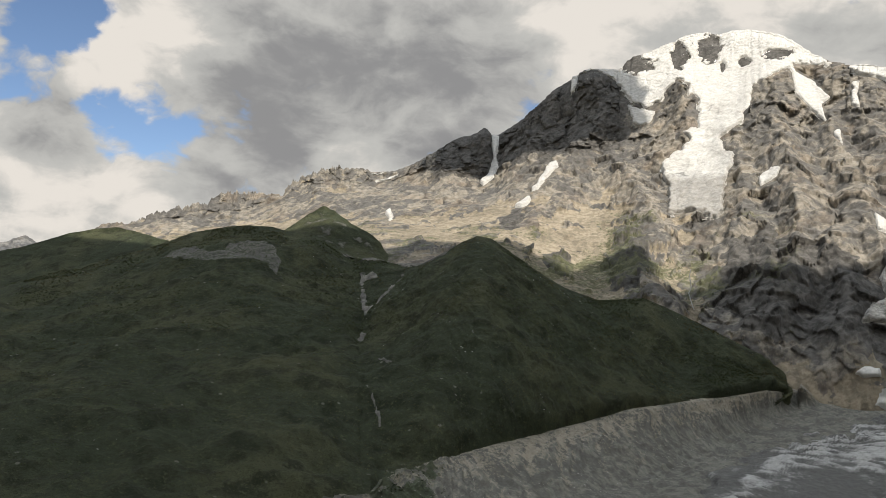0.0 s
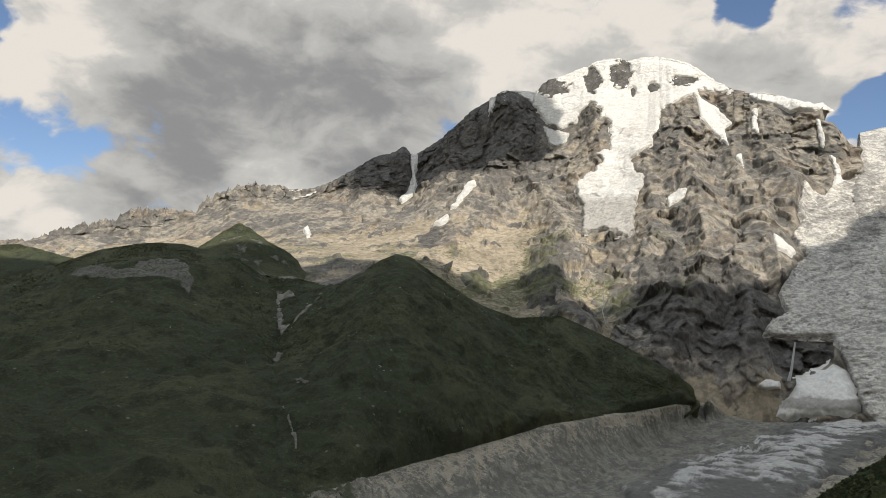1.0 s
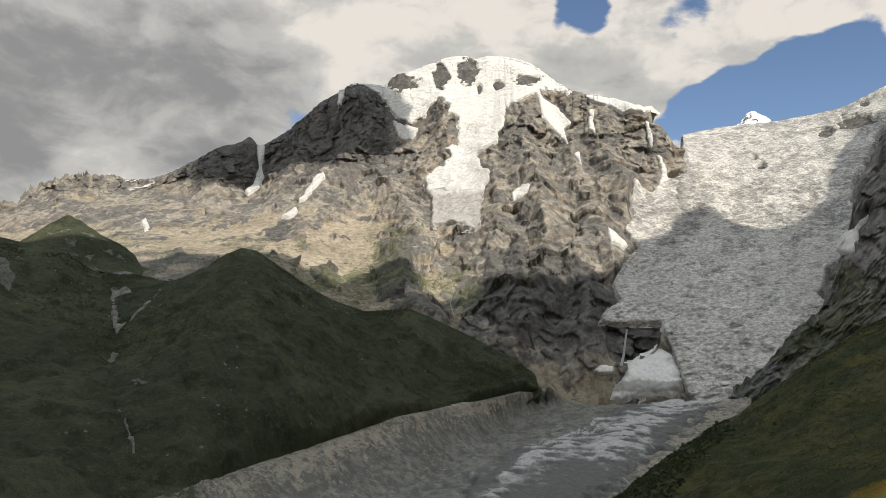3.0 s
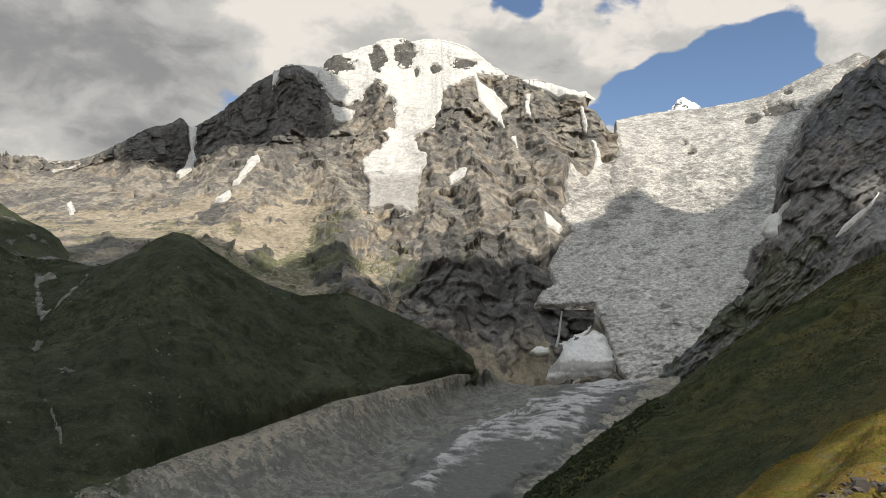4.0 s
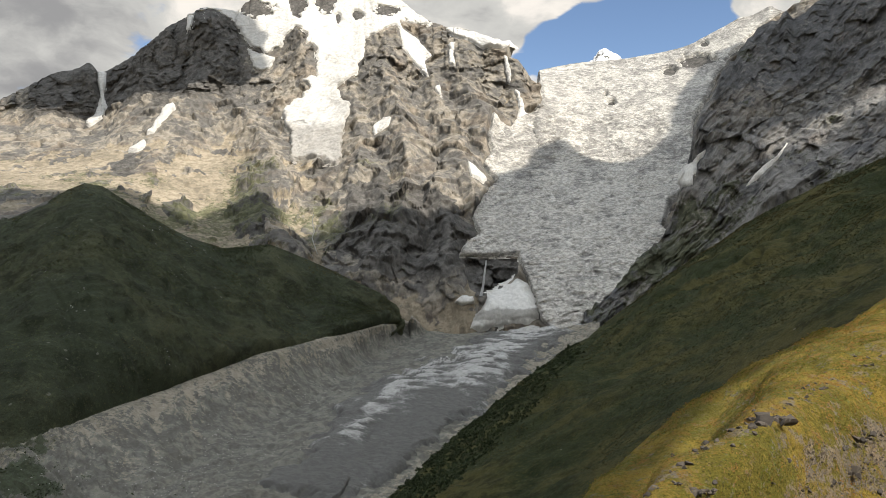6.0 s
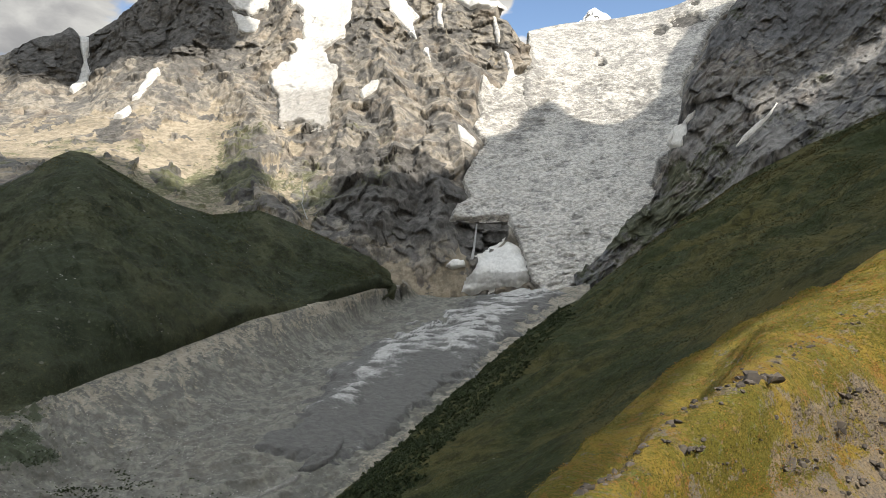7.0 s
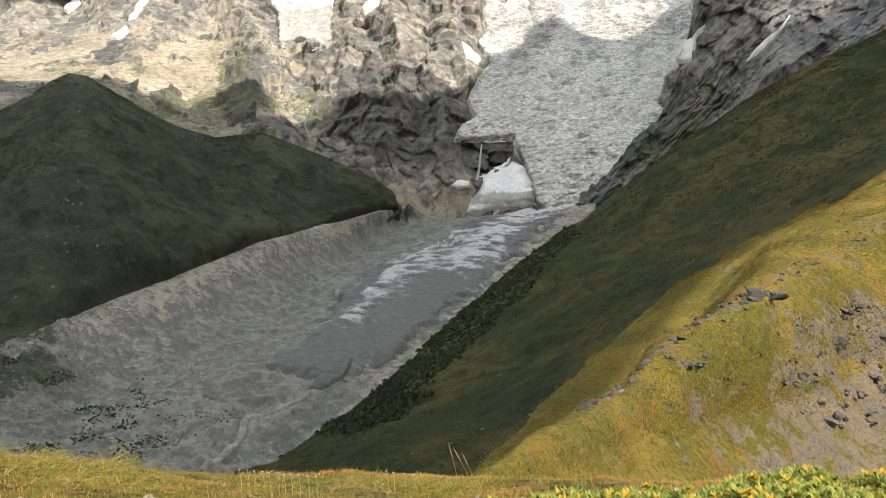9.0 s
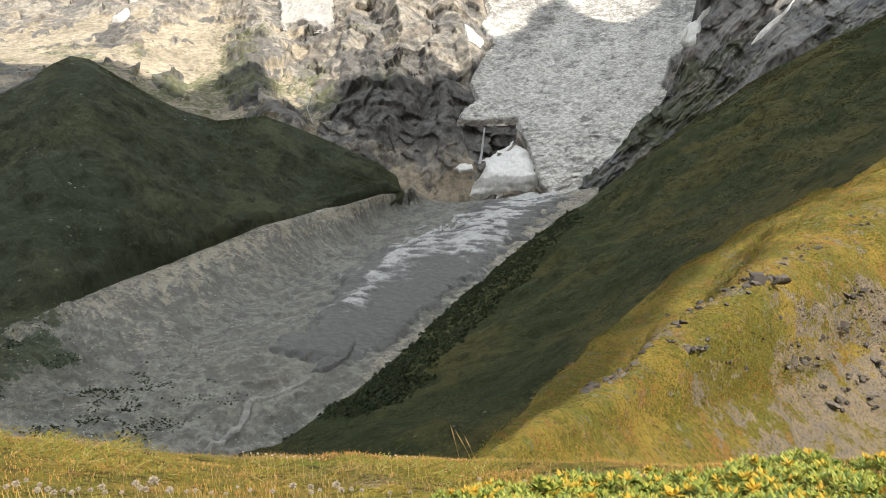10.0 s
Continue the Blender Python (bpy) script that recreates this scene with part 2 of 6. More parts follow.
def snow_material(name, clean, dirty, dirt_scale, relief, crevasse=0.0, tilt=(1.0, 1.0, 0.6), grubby=0.7):
    m, n, s, p = material(name)
    long = n.vmath("MULTIPLY", p, tilt)
    mid = n.noise(long, dirt_scale, 8.0, 0.68, distortion=0.5)
    fine = n.noise(long, dirt_scale * 5, 5.0, 0.7)
    wide = n.noise(p, dirt_scale * 0.18, 4.0, 0.6)
    dirt_tone = n.math("ADD", n.attr("dirt_tone"), n.math("MULTIPLY", n.math("SUBTRACT", mid, 0.5), 2.4 * grubby))
    dirt_tone = n.math("ADD", dirt_tone, n.math("MULTIPLY", n.math("SUBTRACT", wide, 0.5), 1.8 * grubby))
    dirt_tone = n.math("ADD", dirt_tone, n.math("MULTIPLY", n.math("SUBTRACT", fine, 0.5), 1.8 * grubby))
    base = n.mix(n.ramp(dirt_tone, 0.15, 0.85), clean, dirty)
    height = n.math("ADD", n.math("MULTIPLY", mid, 2.0), n.math("MULTIPLY", fine, 0.5))
    if grubby > 0.9:
        jolt = n.vmath("SCALE", n.vmath("SUBTRACT", n.add("ShaderNodeTexNoise", ins={"Vector": long, "Scale": 0.05, "Detail": 5.0, "Roughness": 0.7}).outputs["Color"], (0.5, 0.5, 0.5)), 50.0)
        for size, weight in ((0.012, 0.16), (0.035, 0.20)):
            cells = n.add("ShaderNodeTexVoronoi", ins={"Vector": n.vmath("ADD", long, jolt), "Scale": size})
            chance = n.add("ShaderNodeSeparateColor", ins={0: cells.outputs["Color"]}).outputs[0]
            base = n.mix(n.math("MULTIPLY", n.ramp(chance, 0.5, 0.0), weight), base, dirty)
            base = n.mix(n.math("MULTIPLY", n.ramp(chance, 0.7, 1.0), weight * 0.8), base, tuple(min(1, c * 1.2) for c in clean))
            height = n.math("ADD", height, n.math("MULTIPLY", chance, 0.6))
    if crevasse:
        for k, (size, weight) in enumerate(((crevasse, 0.34), (crevasse * 2.7, 0.28))):
            ridge = n.noise(n.vmath("ADD", long, (70.0 * k, 0.0, 0.0)), size, 6.0, 0.7, kind="RIDGED_MULTIFRACTAL", distortion=0.8)
            gap = n.ramp(ridge, 0.42, 0.75)
            base = n.mix(n.math("MULTIPLY", gap, weight), base, tuple(c * f for c, f in zip(dirty, (0.75, 0.8, 0.86))))
            height = n.math("SUBTRACT", height, n.math("MULTIPLY", gap, 0.9))
    crisp = n.noise(long, 0.10, 6.0, 0.72, distortion=0.3)
    base = n.vmath("SCALE", base, n.ramp(crisp, 0.43, 0.59, 1.0 - 0.30 * grubby, 1.0 + 0.22 * grubby))
    finish(n, s, base, 0.7, height, relief, 1.0, 0.3)
    return m


def spur_material():
    """Dry autumn turf in patches of yellow, green and rust, with bare brown scree."""
    m, n, s, p = material("dry_alpine_turf")
    warp = n.vmath("SCALE", n.vmath("SUBTRACT", n.add("ShaderNodeTexNoise", ins={"Vector": p, "Scale": 0.5, "Detail": 5.0, "Roughness": 0.65}).outputs["Color"], (0.5, 0.5, 0.5)), 3.5)
    q = n.vmath("ADD", p, warp)
    wide = n.noise(q, 0.05, 5.0, 0.6)
    patch_a = n.noise(n.vmath("ADD", q, (31.0, 0.0, 0.0)), 0.22, 6.0, 0.66)
    patch_b = n.noise(n.vmath("ADD", q, (0.0, 57.0, 0.0)), 0.17, 6.0, 0.66)
    patch_c = n.noise(n.vmath("ADD", q, (0.0, 0.0, 83.0)), 0.35, 6.0, 0.68)
    fine = n.noise(p, 0.9, 6.0, 0.72)
    grit = n.noise(p, 2.4, 6.0, 0.74)
    jitter = n.math("MULTIPLY", n.math("SUBTRACT", fine, 0.5), 0.8)
    base = n.mix(n.ramp(n.math("ADD", wide, jitter), 0.42, 0.58), (0.140, 0.122, 0.022), (0.255, 0.185, 0.036))
    base = n.mix(n.math("MULTIPLY", n.ramp(n.math("ADD", patch_a, jitter), 0.54, 0.62), 0.9), base, (0.108, 0.132, 0.019))
    base = n.mix(n.math("MULTIPLY", n.ramp(n.math("ADD", patch_b, jitter), 0.56, 0.64), 0.85), base, (0.240, 0.130, 0.036))
    base = n.mix(n.math("MULTIPLY", n.ramp(n.math("ADD", patch_c, jitter), 0.58, 0.66), 0.7), base, (0.19, 0.145, 0.088))
    base = n.mix(n.math("MULTIPLY", n.ramp(grit, 0.50, 0.36), 0.75), base, (0.030, 0.028, 0.011))
    base = n.mix(n.math("MULTIPLY", n.ramp(grit, 0.56, 0.66), 0.5), base, (0.30, 0.20, 0.055))
    bare = n.math("ADD", n.math("ADD", n.attr("scree"), jitter), n.math("MULTIPLY", n.math("SUBTRACT", patch_a, 0.5), 1.5))
    soil = n.mix(n.ramp(n.math("ADD", patch_b, jitter), 0.40, 0.60), (0.255, 0.198, 0.128), (0.185, 0.158, 0.124))
    soil = n.mix(n.math("MULTIPLY", n.ramp(grit, 0.52, 0.38), 0.75), soil, (0.060, 0.050, 0.040))
    soil = n.mix(n.math("MULTIPLY", n.ramp(fine, 0.60, 0.68), 0.5), soil, (0.25, 0.20, 0.15))
    base = n.mix(n.ramp(bare, 0.44, 0.56), base, soil)
    finish(n, s, base, 0.95, n.math("ADD", n.math("MULTIPLY", patch_c, 2.0), n.math("ADD", fine, n.math("MULTIPLY", grit, 0.4))), 1.2, 1.0, 0.1)
    return m


ROCK = rock_material("granite", (0.092, 0.087, 0.080), (0.195, 0.175, 0.145), (0.235, 0.200, 0.148), (0.095, 0.100, 0.050))
ROCK_DARK = rock_material("dark_gneiss", (0.076, 0.077, 0.080), (0.150, 0.146, 0.140), (0.215, 0.198, 0.172), (0.060, 0.066, 0.033))
TURF = grass_material("alpine_turf", (0.044, 0.053, 0.032), (0.070, 0.074, 0.042), (0.17, 0.165, 0.145))
TURF_NEAR = spur_material()
TURF_SLOPE = grass_material("hillside_turf", (0.029, 0.039, 0.016), (0.076, 0.069, 0.025), (0.17, 0.16, 0.135), 2.0)
DEBRIS = rock_material("moraine_debris", (0.098, 0.096, 0.083), (0.164, 0.158, 0.136), (0.240, 0.216, 0.172), (0.045, 0.058, 0.030), False, 3.2)
SCREE = rock_material("grey_scree", (0.085, 0.082, 0.074), (0.15, 0.143, 0.128), (0.175, 0.165, 0.145), (0.045, 0.052, 0.030), False, 2.0)
SNOW = snow_material("firn_snow", (0.56, 0.545, 0.515), (0.34, 0.325, 0.30), 0.025, 12.0, 0.014, (0.7, 0.7, 1.2), 0.35)
ICE = snow_material("glacier_ice", (0.47, 0.45, 0.41), (0.215, 0.207, 0.193), 0.035, 6.0, 0.02, (0.7, 0.7, 1.4), 1.0)
TONGUE_ICE = snow_material("dirty_glacier_ice", (0.38, 0.375, 0.36), (0.094, 0.092, 0.086), 0.05, 3.0, 0.0, (1.0, 1.0, 0.6), 0.55)
OLD_SNOW = snow_material("avalanche_snow", (0.62, 0.61, 0.58), (0.33, 0.32, 0.295), 0.05, 4.0, 0.0, (1.0, 1.0, 0.6), 0.3)


def cloud_material():
    m = bpy.data.materials.new("cloud")
    m.use_nodes = True
    n = Nodes(m.node_tree)
    p = n.add("ShaderNodeNewGeometry").outputs["Position"]
    d = n.math("ADD", n.attr("cloudiness"), n.math("MULTIPLY", n.math("SUBTRACT", n.noise(p, 0.004, 6.0, 0.6), 0.5), 0.7))
    clear = n.add("ShaderNodeBsdfTransparent")
    top = n.add("ShaderNodeBsdfDiffuse", ins={"Color": (0.85, 0.85, 0.86, 1)})
    glow = n.add("ShaderNodeBsdfTranslucent", ins={"Color": (0.90, 0.92, 0.95, 1)})
    white = n.add("ShaderNodeMixShader", ins={0: 0.8})
    m.node_tree.links.new(top.outputs[0], white.inputs[1])
    m.node_tree.links.new(glow.outputs[0], white.inputs[2])
    mixed = n.add("ShaderNodeMixShader", ins={0: n.ramp(d, 0.22, 0.75)})
    end = n.add("ShaderNodeOutputMaterial")
    for a, b in ((clear.outputs[0], mixed.inputs[1]), (white.outputs[0], mixed.inputs[2]), (mixed.outputs[0], end.inputs[0])):
        m.node_tree.links.new(a, b)
    return m


WET_SILT = rock_material("wet_silt", (0.14, 0.136, 0.126), (0.21, 0.204, 0.19), (0.22, 0.21, 0.19), (0.12, 0.12, 0.11), False, 3.0)
CLOUD = cloud_material()

# ---- guide lines of the relief: bearing in degrees, distance, height ----
CREST_FAR = [
    (-24.87, 4700, 362.7), (-24.19, 4698, 403.5), (-23.31, 4695, 413.7), (-22.3, 4692, 398.9), (-21.35, 4690, 454.4),
    (-20.07, 4686, 489.1), (-18.59, 4681, 528.2), (-17.83, 4679, 547.9), (-17.14, 4677, 544.1), (-16.85, 4676, 585.1),
    (-16.09, 4674, 618.3), (-15.54, 4673, 627.2), (-14.75, 4670, 613.6), (-14.16, 4668, 629.3), (-13.36, 4666, 622.2),
    (-12.75, 4664, 607.5), (-12.28, 4663, 632.8), (-11.95, 4662, 610.3), (-11.37, 4660, 686.8), (-10.57, 4658, 733.8),
    (-9.76, 4655, 760.4), (-8.94, 4653, 783.5), (-7.91, 4650, 796.8), (-6.24, 4650, 802.1), (-5.19, 4650, 780.9),
]
CREST_WEST = [
    (-3.72, 4600, 786.4), (-2.25, 4584, 831.2), (-0.79, 4569, 899.3), (0.47, 4555, 966.7), (1.1, 4548, 989.8),
    (1.94, 4539, 998.9), (2.49, 4534, 1018.4), (2.91, 4529, 1044.8), (3.34, 4524, 996.4), (3.68, 4521, 972),
    (4.06, 4517, 1001.7), (5.11, 4506, 1053.1), (6.15, 4494, 1107.2), (7.19, 4483, 1170.6), (8.23, 4472, 1256.6),
    (9.27, 4461, 1304.8), (10.3, 4450, 1355.4),
]
CREST_SUMMIT = [
    (10.55, 4450, 1361.5), (11.74, 4455, 1357.7), (12.9, 4461, 1349.8), (13.2, 4462, 1391.4), (13.76, 4464, 1426.6),
    (14.84, 4469, 1445.2), (15.91, 4474, 1480.6), (16.77, 4478, 1501.6), (17.42, 4481, 1529.3), (18.28, 4485, 1539.5),
    (19.14, 4489, 1538.9), (19.78, 4491, 1517.5), (20.63, 4495, 1533.6), (21.69, 4500, 1531.7), (22.75, 4454, 1494.9),
    (23.79, 4408, 1451.6), (24.62, 4371, 1392.8), (25.64, 4327, 1308.4), (26.66, 4282, 1254.6), (27.27, 4255, 1224.6),
    (27.78, 4232, 1177.6), (29.08, 4176, 1161.2), (30.27, 4123, 1130.8), (31.44, 4072, 1080), (31.94, 4050, 1041.8),
    (32.08, 4036, 993.5), (32.57, 3985, 963.8), (33.15, 3927, 937.9), (33.62, 3879, 876.4), (34.12, 3828, 804.8),
    (34.39, 3800, 738.2),
]
CREST_ICE = [
    (34.57, 4400, 976.6), (35.72, 4441, 999.7), (37.34, 4500, 1030.4), (38.15, 4500, 1032.3), (40.91, 4500, 1033.9),
    (43.23, 4500, 1048.9), (44.56, 4500, 1063.5), (45.5, 4500, 1083.7), (47.35, 4500, 1147.2), (48.62, 4500, 1195.5),
    (49.51, 4500, 1200.9), (50.56, 4500, 1237.1), (51.06, 4500, 1206.7), (51.73, 4500, 1195.4), (52.6, 4500, 1253),
    (53.27, 4500, 1279.5), (54.09, 4500, 1297.2), (54.83, 4500, 1300.9),
]
UPPER = [
    (-24.86, 4650, 352.6), (-19.67, 4600, 433.9), (-13.92, 4550, 516.2), (-9.52, 4500, 646.7), (-3.69, 4450, 655.1),
    (0.1, 4250, 663.5), (2.63, 4200, 658.3), (3.89, 4150, 651.3), (6.81, 4050, 741.1), (10.94, 4000, 787.5),
    (14.96, 3950, 827.4), (17.37, 3900, 837.6), (21.59, 3850, 849.6), (25.74, 3800, 799.9), (29.76, 3700, 738.4),
    (32.84, 3600, 629.3), (34.41, 3600, 584.9), (34.61, 3620, 610.2), (37.66, 3950, 697.2), (41.6, 3950, 707),
    (45.4, 4000, 763.7), (49.02, 4000, 806.2), (54.66, 4000, 860.9),
]
MIDDLE = [
    (-24.84, 4500, 302.3), (-19.63, 4350, 326), (-13.87, 4200, 377.3), (-9.45, 4000, 399.8), (-5.73, 3700, 385.6),
    (-1.54, 3550, 381.5), (1.83, 3450, 387), (4.76, 3400, 395.9), (8.91, 3350, 378.8), (12.97, 3300, 360.3),
    (16.9, 3250, 341), (19.42, 3200, 352), (23.56, 3100, 314.7), (27.63, 3050, 326.7), (30.77, 3050, 299.8),
    (33.44, 3100, 278.2), (35.51, 3200, 293.5), (39.5, 3300, 305.1), (43.36, 3300, 329), (47.05, 3300, 339.2),
    (54.41, 3300, 330.8),
]
LOWER = [
    (-24.81, 4200, 240.3), (-19.58, 3900, 211.5), (-13.83, 3500, 227.2), (-9.39, 3300, 222.3), (-5.7, 3000, 240.3),
    (-1.51, 2850, 222.6), (1.86, 2750, 197.4), (4.8, 2700, 166), (6.89, 2600, 76), (10.98, 2550, 13),
    (14.95, 2500, -1.9), (18.01, 2450, -75.5), (21.38, 2400, -84.7), (25.42, 2380, -117.2), (28.59, 2350, -114.7),
    (32.4, 2385, -110), (33.68, 2400, -106), (37.3, 2400, -107.6), (41.22, 2450, -77), (45.05, 2600, 23.1),
    (54.21, 2700, 30.7),
]
FOOT = [
    (-24.76, 3900, 145.4), (-13.77, 3100, 113.1), (-5.65, 2600, 123), (-1.05, 2500, 104.1), (4.82, 2500, 71.8),
    (6.91, 2480, 0.7), (10.99, 2430, -48.2), (14.95, 2400, -94.3), (18.75, 2350, -151.8), (21.66, 2300, -235.7),
    (24.1, 2260, -292), (25.72, 2240, -285.5), (28.47, 2235, -282.1), (31.16, 2230, -272.2), (33.77, 2200, -270.7),
    (34.76, 2180, -290.8), (37.17, 2200, -266.4), (41.1, 2250, -227), (54, 2400, -200.1),
]
HILL_CREST = [
    (-31.04, 2600, 8.4), (-29.82, 2600, 26.1), (-27.92, 2590, 54.9), (-24.94, 2575, 96.3), (-22.15, 2561, 138.4),
    (-19.99, 2550, 173.4), (-18.14, 2528, 207.1), (-15.84, 2500, 227), (-14.28, 2482, 231.8), (-12.68, 2464, 229.3),
    (-11.46, 2450, 215.8), (-9.42, 2400, 200.4), (-7.74, 2350, 148.7), (-6.82, 2300, 124.7), (-5.25, 2271, 129.5),
    (-3.57, 2239, 112.8), (-1.48, 2200, 114.1), (0.19, 2150, 144.2), (1.43, 2123, 171.2), (2.48, 2100, 185.4),
    (3.53, 2100, 178.2), (4.79, 2100, 144.9), (6.47, 2100, 101.1), (8.95, 2115, 47.9), (11.38, 2130, 15.9),
    (14.56, 2150, 24.1), (16.11, 2165, -0.6), (18.02, 2183, -37), (19.88, 2200, -74.5), (21.69, 2214, -111.4),
    (23.79, 2230, -167.8), (24.64, 2240, -222.3),
]
HILL_MID = [
    (-30.82, 1750, -126.6), (-24.68, 1700, -104.2), (-19.35, 1700, -82), (-13.62, 1700, -69.4), (-9.22, 1720, -69),
    (-5.93, 1800, -84), (-3.47, 1750, -55.3), (-0.15, 1620, -26), (2.76, 1600, -12.6), (6.92, 1650, -46.6),
    (10.99, 1750, -84), (14.94, 1850, -123.9), (18.75, 1950, -152.3), (21.66, 2050, -182.6), (24.28, 2150, -235.2),
]
MORAINE_CREST = [
    (-30.31, 850, -209.3), (-22.44, 830, -216.6), (-15.1, 850, -229.8), (-9.24, 900, -241), (-5.23, 950, -239),
    (-4.41, 1000, -234.8), (-1.18, 1080, -228.4), (2.24, 1170, -221.3), (4.38, 1230, -218.3), (7.35, 1320, -215.8),
    (10.42, 1430, -209.4), (13.58, 1550, -197.9), (16.01, 1650, -198.6), (17.64, 1720, -195.4), (20.12, 1850, -197),
    (22.62, 2000, -192.3), (24.57, 2260, -216.4), (24.72, 2120, -187.3), (25.75, 2275, -242.5), (28.49, 2275, -255.9),
    (31.18, 2265, -248.8), (33.79, 2245, -246.3), (34.98, 2205, -267.5), (37.59, 2215, -233.8),
]
WALL_FOOT = [
    (-7.95, 895, -234.8), (-4.33, 905, -254.3), (-1.07, 920, -273.6), (2.57, 960, -277.4), (6.49, 1060, -280.2),
    (10.57, 1200, -285), (14.78, 1380, -287.7), (19.11, 1620, -275.8), (21.73, 1850, -265.9), (24.34, 2080, -250.8),
    (26.88, 2120, -249.7), (29.83, 2120, -248.7), (33.19, 2120, -247.7), (38.14, 2120, -217),
]
VALLEY = [
    (-8.23, 870, -258.6), (-4.57, 870, -273.4), (-1.34, 860, -288.4), (2.29, 880, -291.8), (6.14, 905, -291.9),
    (10.21, 950, -288.8), (14.38, 1010, -293.7), (18.76, 1150, -290.7), (23.18, 1380, -293.9), (27.55, 1600, -287.2),
    (31.87, 1800, -268.4), (36.07, 1960, -246.7), (38.54, 2050, -219.1),
]
VALLEY_NEAR = [
    (-8.55, 800, -270.9), (-4.9, 800, -286.2), (1.86, 790, -313.2), (9.48, 760, -332.4), (13.71, 790, -340),
    (18.18, 850, -333.9), (22.75, 960, -323.1), (27.26, 1150, -329.6), (31.71, 1400, -319.3), (36.02, 1700, -278.9),
    (39.34, 1990, -217.7),
]
SLOPE_EDGE = [
    (6.5, 740, -332.5), (10.57, 776, -328.3), (13.43, 804, -337.7), (16.47, 835, -325.0), (19.1, 882, -321.1),
    (21.77, 951, -315.1), (24.45, 1046, -308.7), (27.15, 1181, -297.4), (29.81, 1336, -290.7), (32.01, 1471, -270.3),
    (34.17, 1646, -259.3), (36.72, 1867, -237.2), (37.66, 1961, -232.9), (40.04, 2112, -182.5), (42.37, 2208, -123.4),
    (44.65, 2294, -61.3), (46.85, 2339, -6.6), (48.64, 2350, 43.4), (50.72, 2350, 89.8), (53.38, 2350, 145.3),
    (56.51, 2350, 196.0), (58.79, 2350, 231.6),
]
SLOPE_MID = [
    (6.61, 600, -265.2), (16.29, 600, -256.9), (23.45, 620, -238.6), (28.37, 640, -229), (33.73, 750, -217.3),
    (38.02, 900, -199.9), (42.11, 1050, -172), (45.98, 1200, -137.8), (49.62, 1300, -97.5), (53.37, 1350, -50.6),
    (58.94, 1350, 10),
]
SLOPE_NEAR = [
    (6.4, 450, -214.1), (16.11, 430, -201), (23.24, 400, -179.4), (28.17, 400, -175), (33.57, 430, -164.7),
    (37.91, 450, -151), (42.08, 480, -134.7), (46.03, 500, -117.2), (49.74, 520, -98.7), (53.57, 540, -83.2),
    (59.26, 550, -58.9),
]
FACE_CREST = [
    (37.43, 2260, -194), (39.23, 2300, -155.4), (41.24, 2400, -50.3), (42.99, 2480, 7), (43.68, 2520, 67.3),
    (44.42, 2550, 163.8), (45.17, 2600, 290.8), (45.37, 2650, 368.9), (46.08, 2700, 438.5), (46.84, 2750, 494.4),
    (47.24, 2800, 564.8), (48.17, 2850, 618.5), (49.1, 2900, 692.7), (49.82, 2950, 745.5), (50.52, 2964, 761.8),
    (51.14, 2976, 772.1), (51.57, 2985, 800.8), (51.98, 2993, 769.7), (52.56, 3005, 781.9), (53.24, 3018, 819.3),
    (53.67, 3027, 833.5), (54.15, 3037, 831.7), (54.82, 3050, 868.5), (56.49, 3050, 933), (58.96, 3050, 1018),
]
FACE_MID = [
    (37.41, 2240, -214.4), (39.21, 2270, -178.8), (41.2, 2350, -98.4), (42.94, 2420, -60.1), (43.94, 2480, 23.2),
    (45.13, 2500, 124.9), (47.03, 2550, 245.2), (48.87, 2600, 332.2), (50.62, 2650, 367.2), (54.52, 2700, 408.7),
    (58.58, 2700, 469.8),
]
FACE_FOOT = [
    (37.39, 2220, -240.6), (39.18, 2230, -210), (41.16, 2280, -150.9), (42.89, 2330, -122.1), (44.98, 2380, -60),
    (46.65, 2400, -12.6), (48.66, 2420, 58.3), (50.44, 2420, 127.7), (54.34, 2420, 166), (58.39, 2420, 214.2),
]
FARHILL_CREST = [
    (-32.36, 3400, 120.1), (-29.93, 3300, 162.4), (-28.03, 3273, 195.9), (-26.06, 3245, 236.4), (-24.35, 3220, 257.1),
    (-22.94, 3200, 264.1), (-21.49, 3101, 243.1), (-19.99, 3000, 214), (-17.32, 2900, 161.9),
]
FARHILL_FOOT = [
    (-32.18, 2800, -64.7), (-29.76, 2800, -28.7), (-22.8, 2750, 69.2), (-17.29, 2650, 111),
]
CONE_CREST = [
    (-12.34, 2650, 216.6), (-11.08, 2669, 260.7), (-10.08, 2683, 297), (-8.95, 2700, 328.4), (-8.24, 2685, 314),
    (-6.97, 2658, 266), (-5.71, 2632, 230.3), (-4.21, 2600, 158.7),
]
CONE_FOOT = [
    (-12.32, 2480, 177.8), (-8.85, 2420, 146.5), (-4.19, 2450, 117.3),
]
FARPEAK = [
    (37.13, 4850, 1083.5), (37.95, 4850, 1110.2), (38.55, 4850, 1123.9), (39.16, 4850, 1172.2), (39.45, 4850, 1187.7),
    (39.75, 4850, 1164.5), (40.22, 4850, 1136.7), (40.98, 4850, 1072.2),
]
BLUEPEAK = [
    (-31.21, 4880, 283.1), (-29.96, 4880, 282.8), (-29.17, 4880, 308.2), (-28.54, 4880, 330.1), (-28.03, 4880, 297.7),
    (-27.35, 4880, 268.8),
]
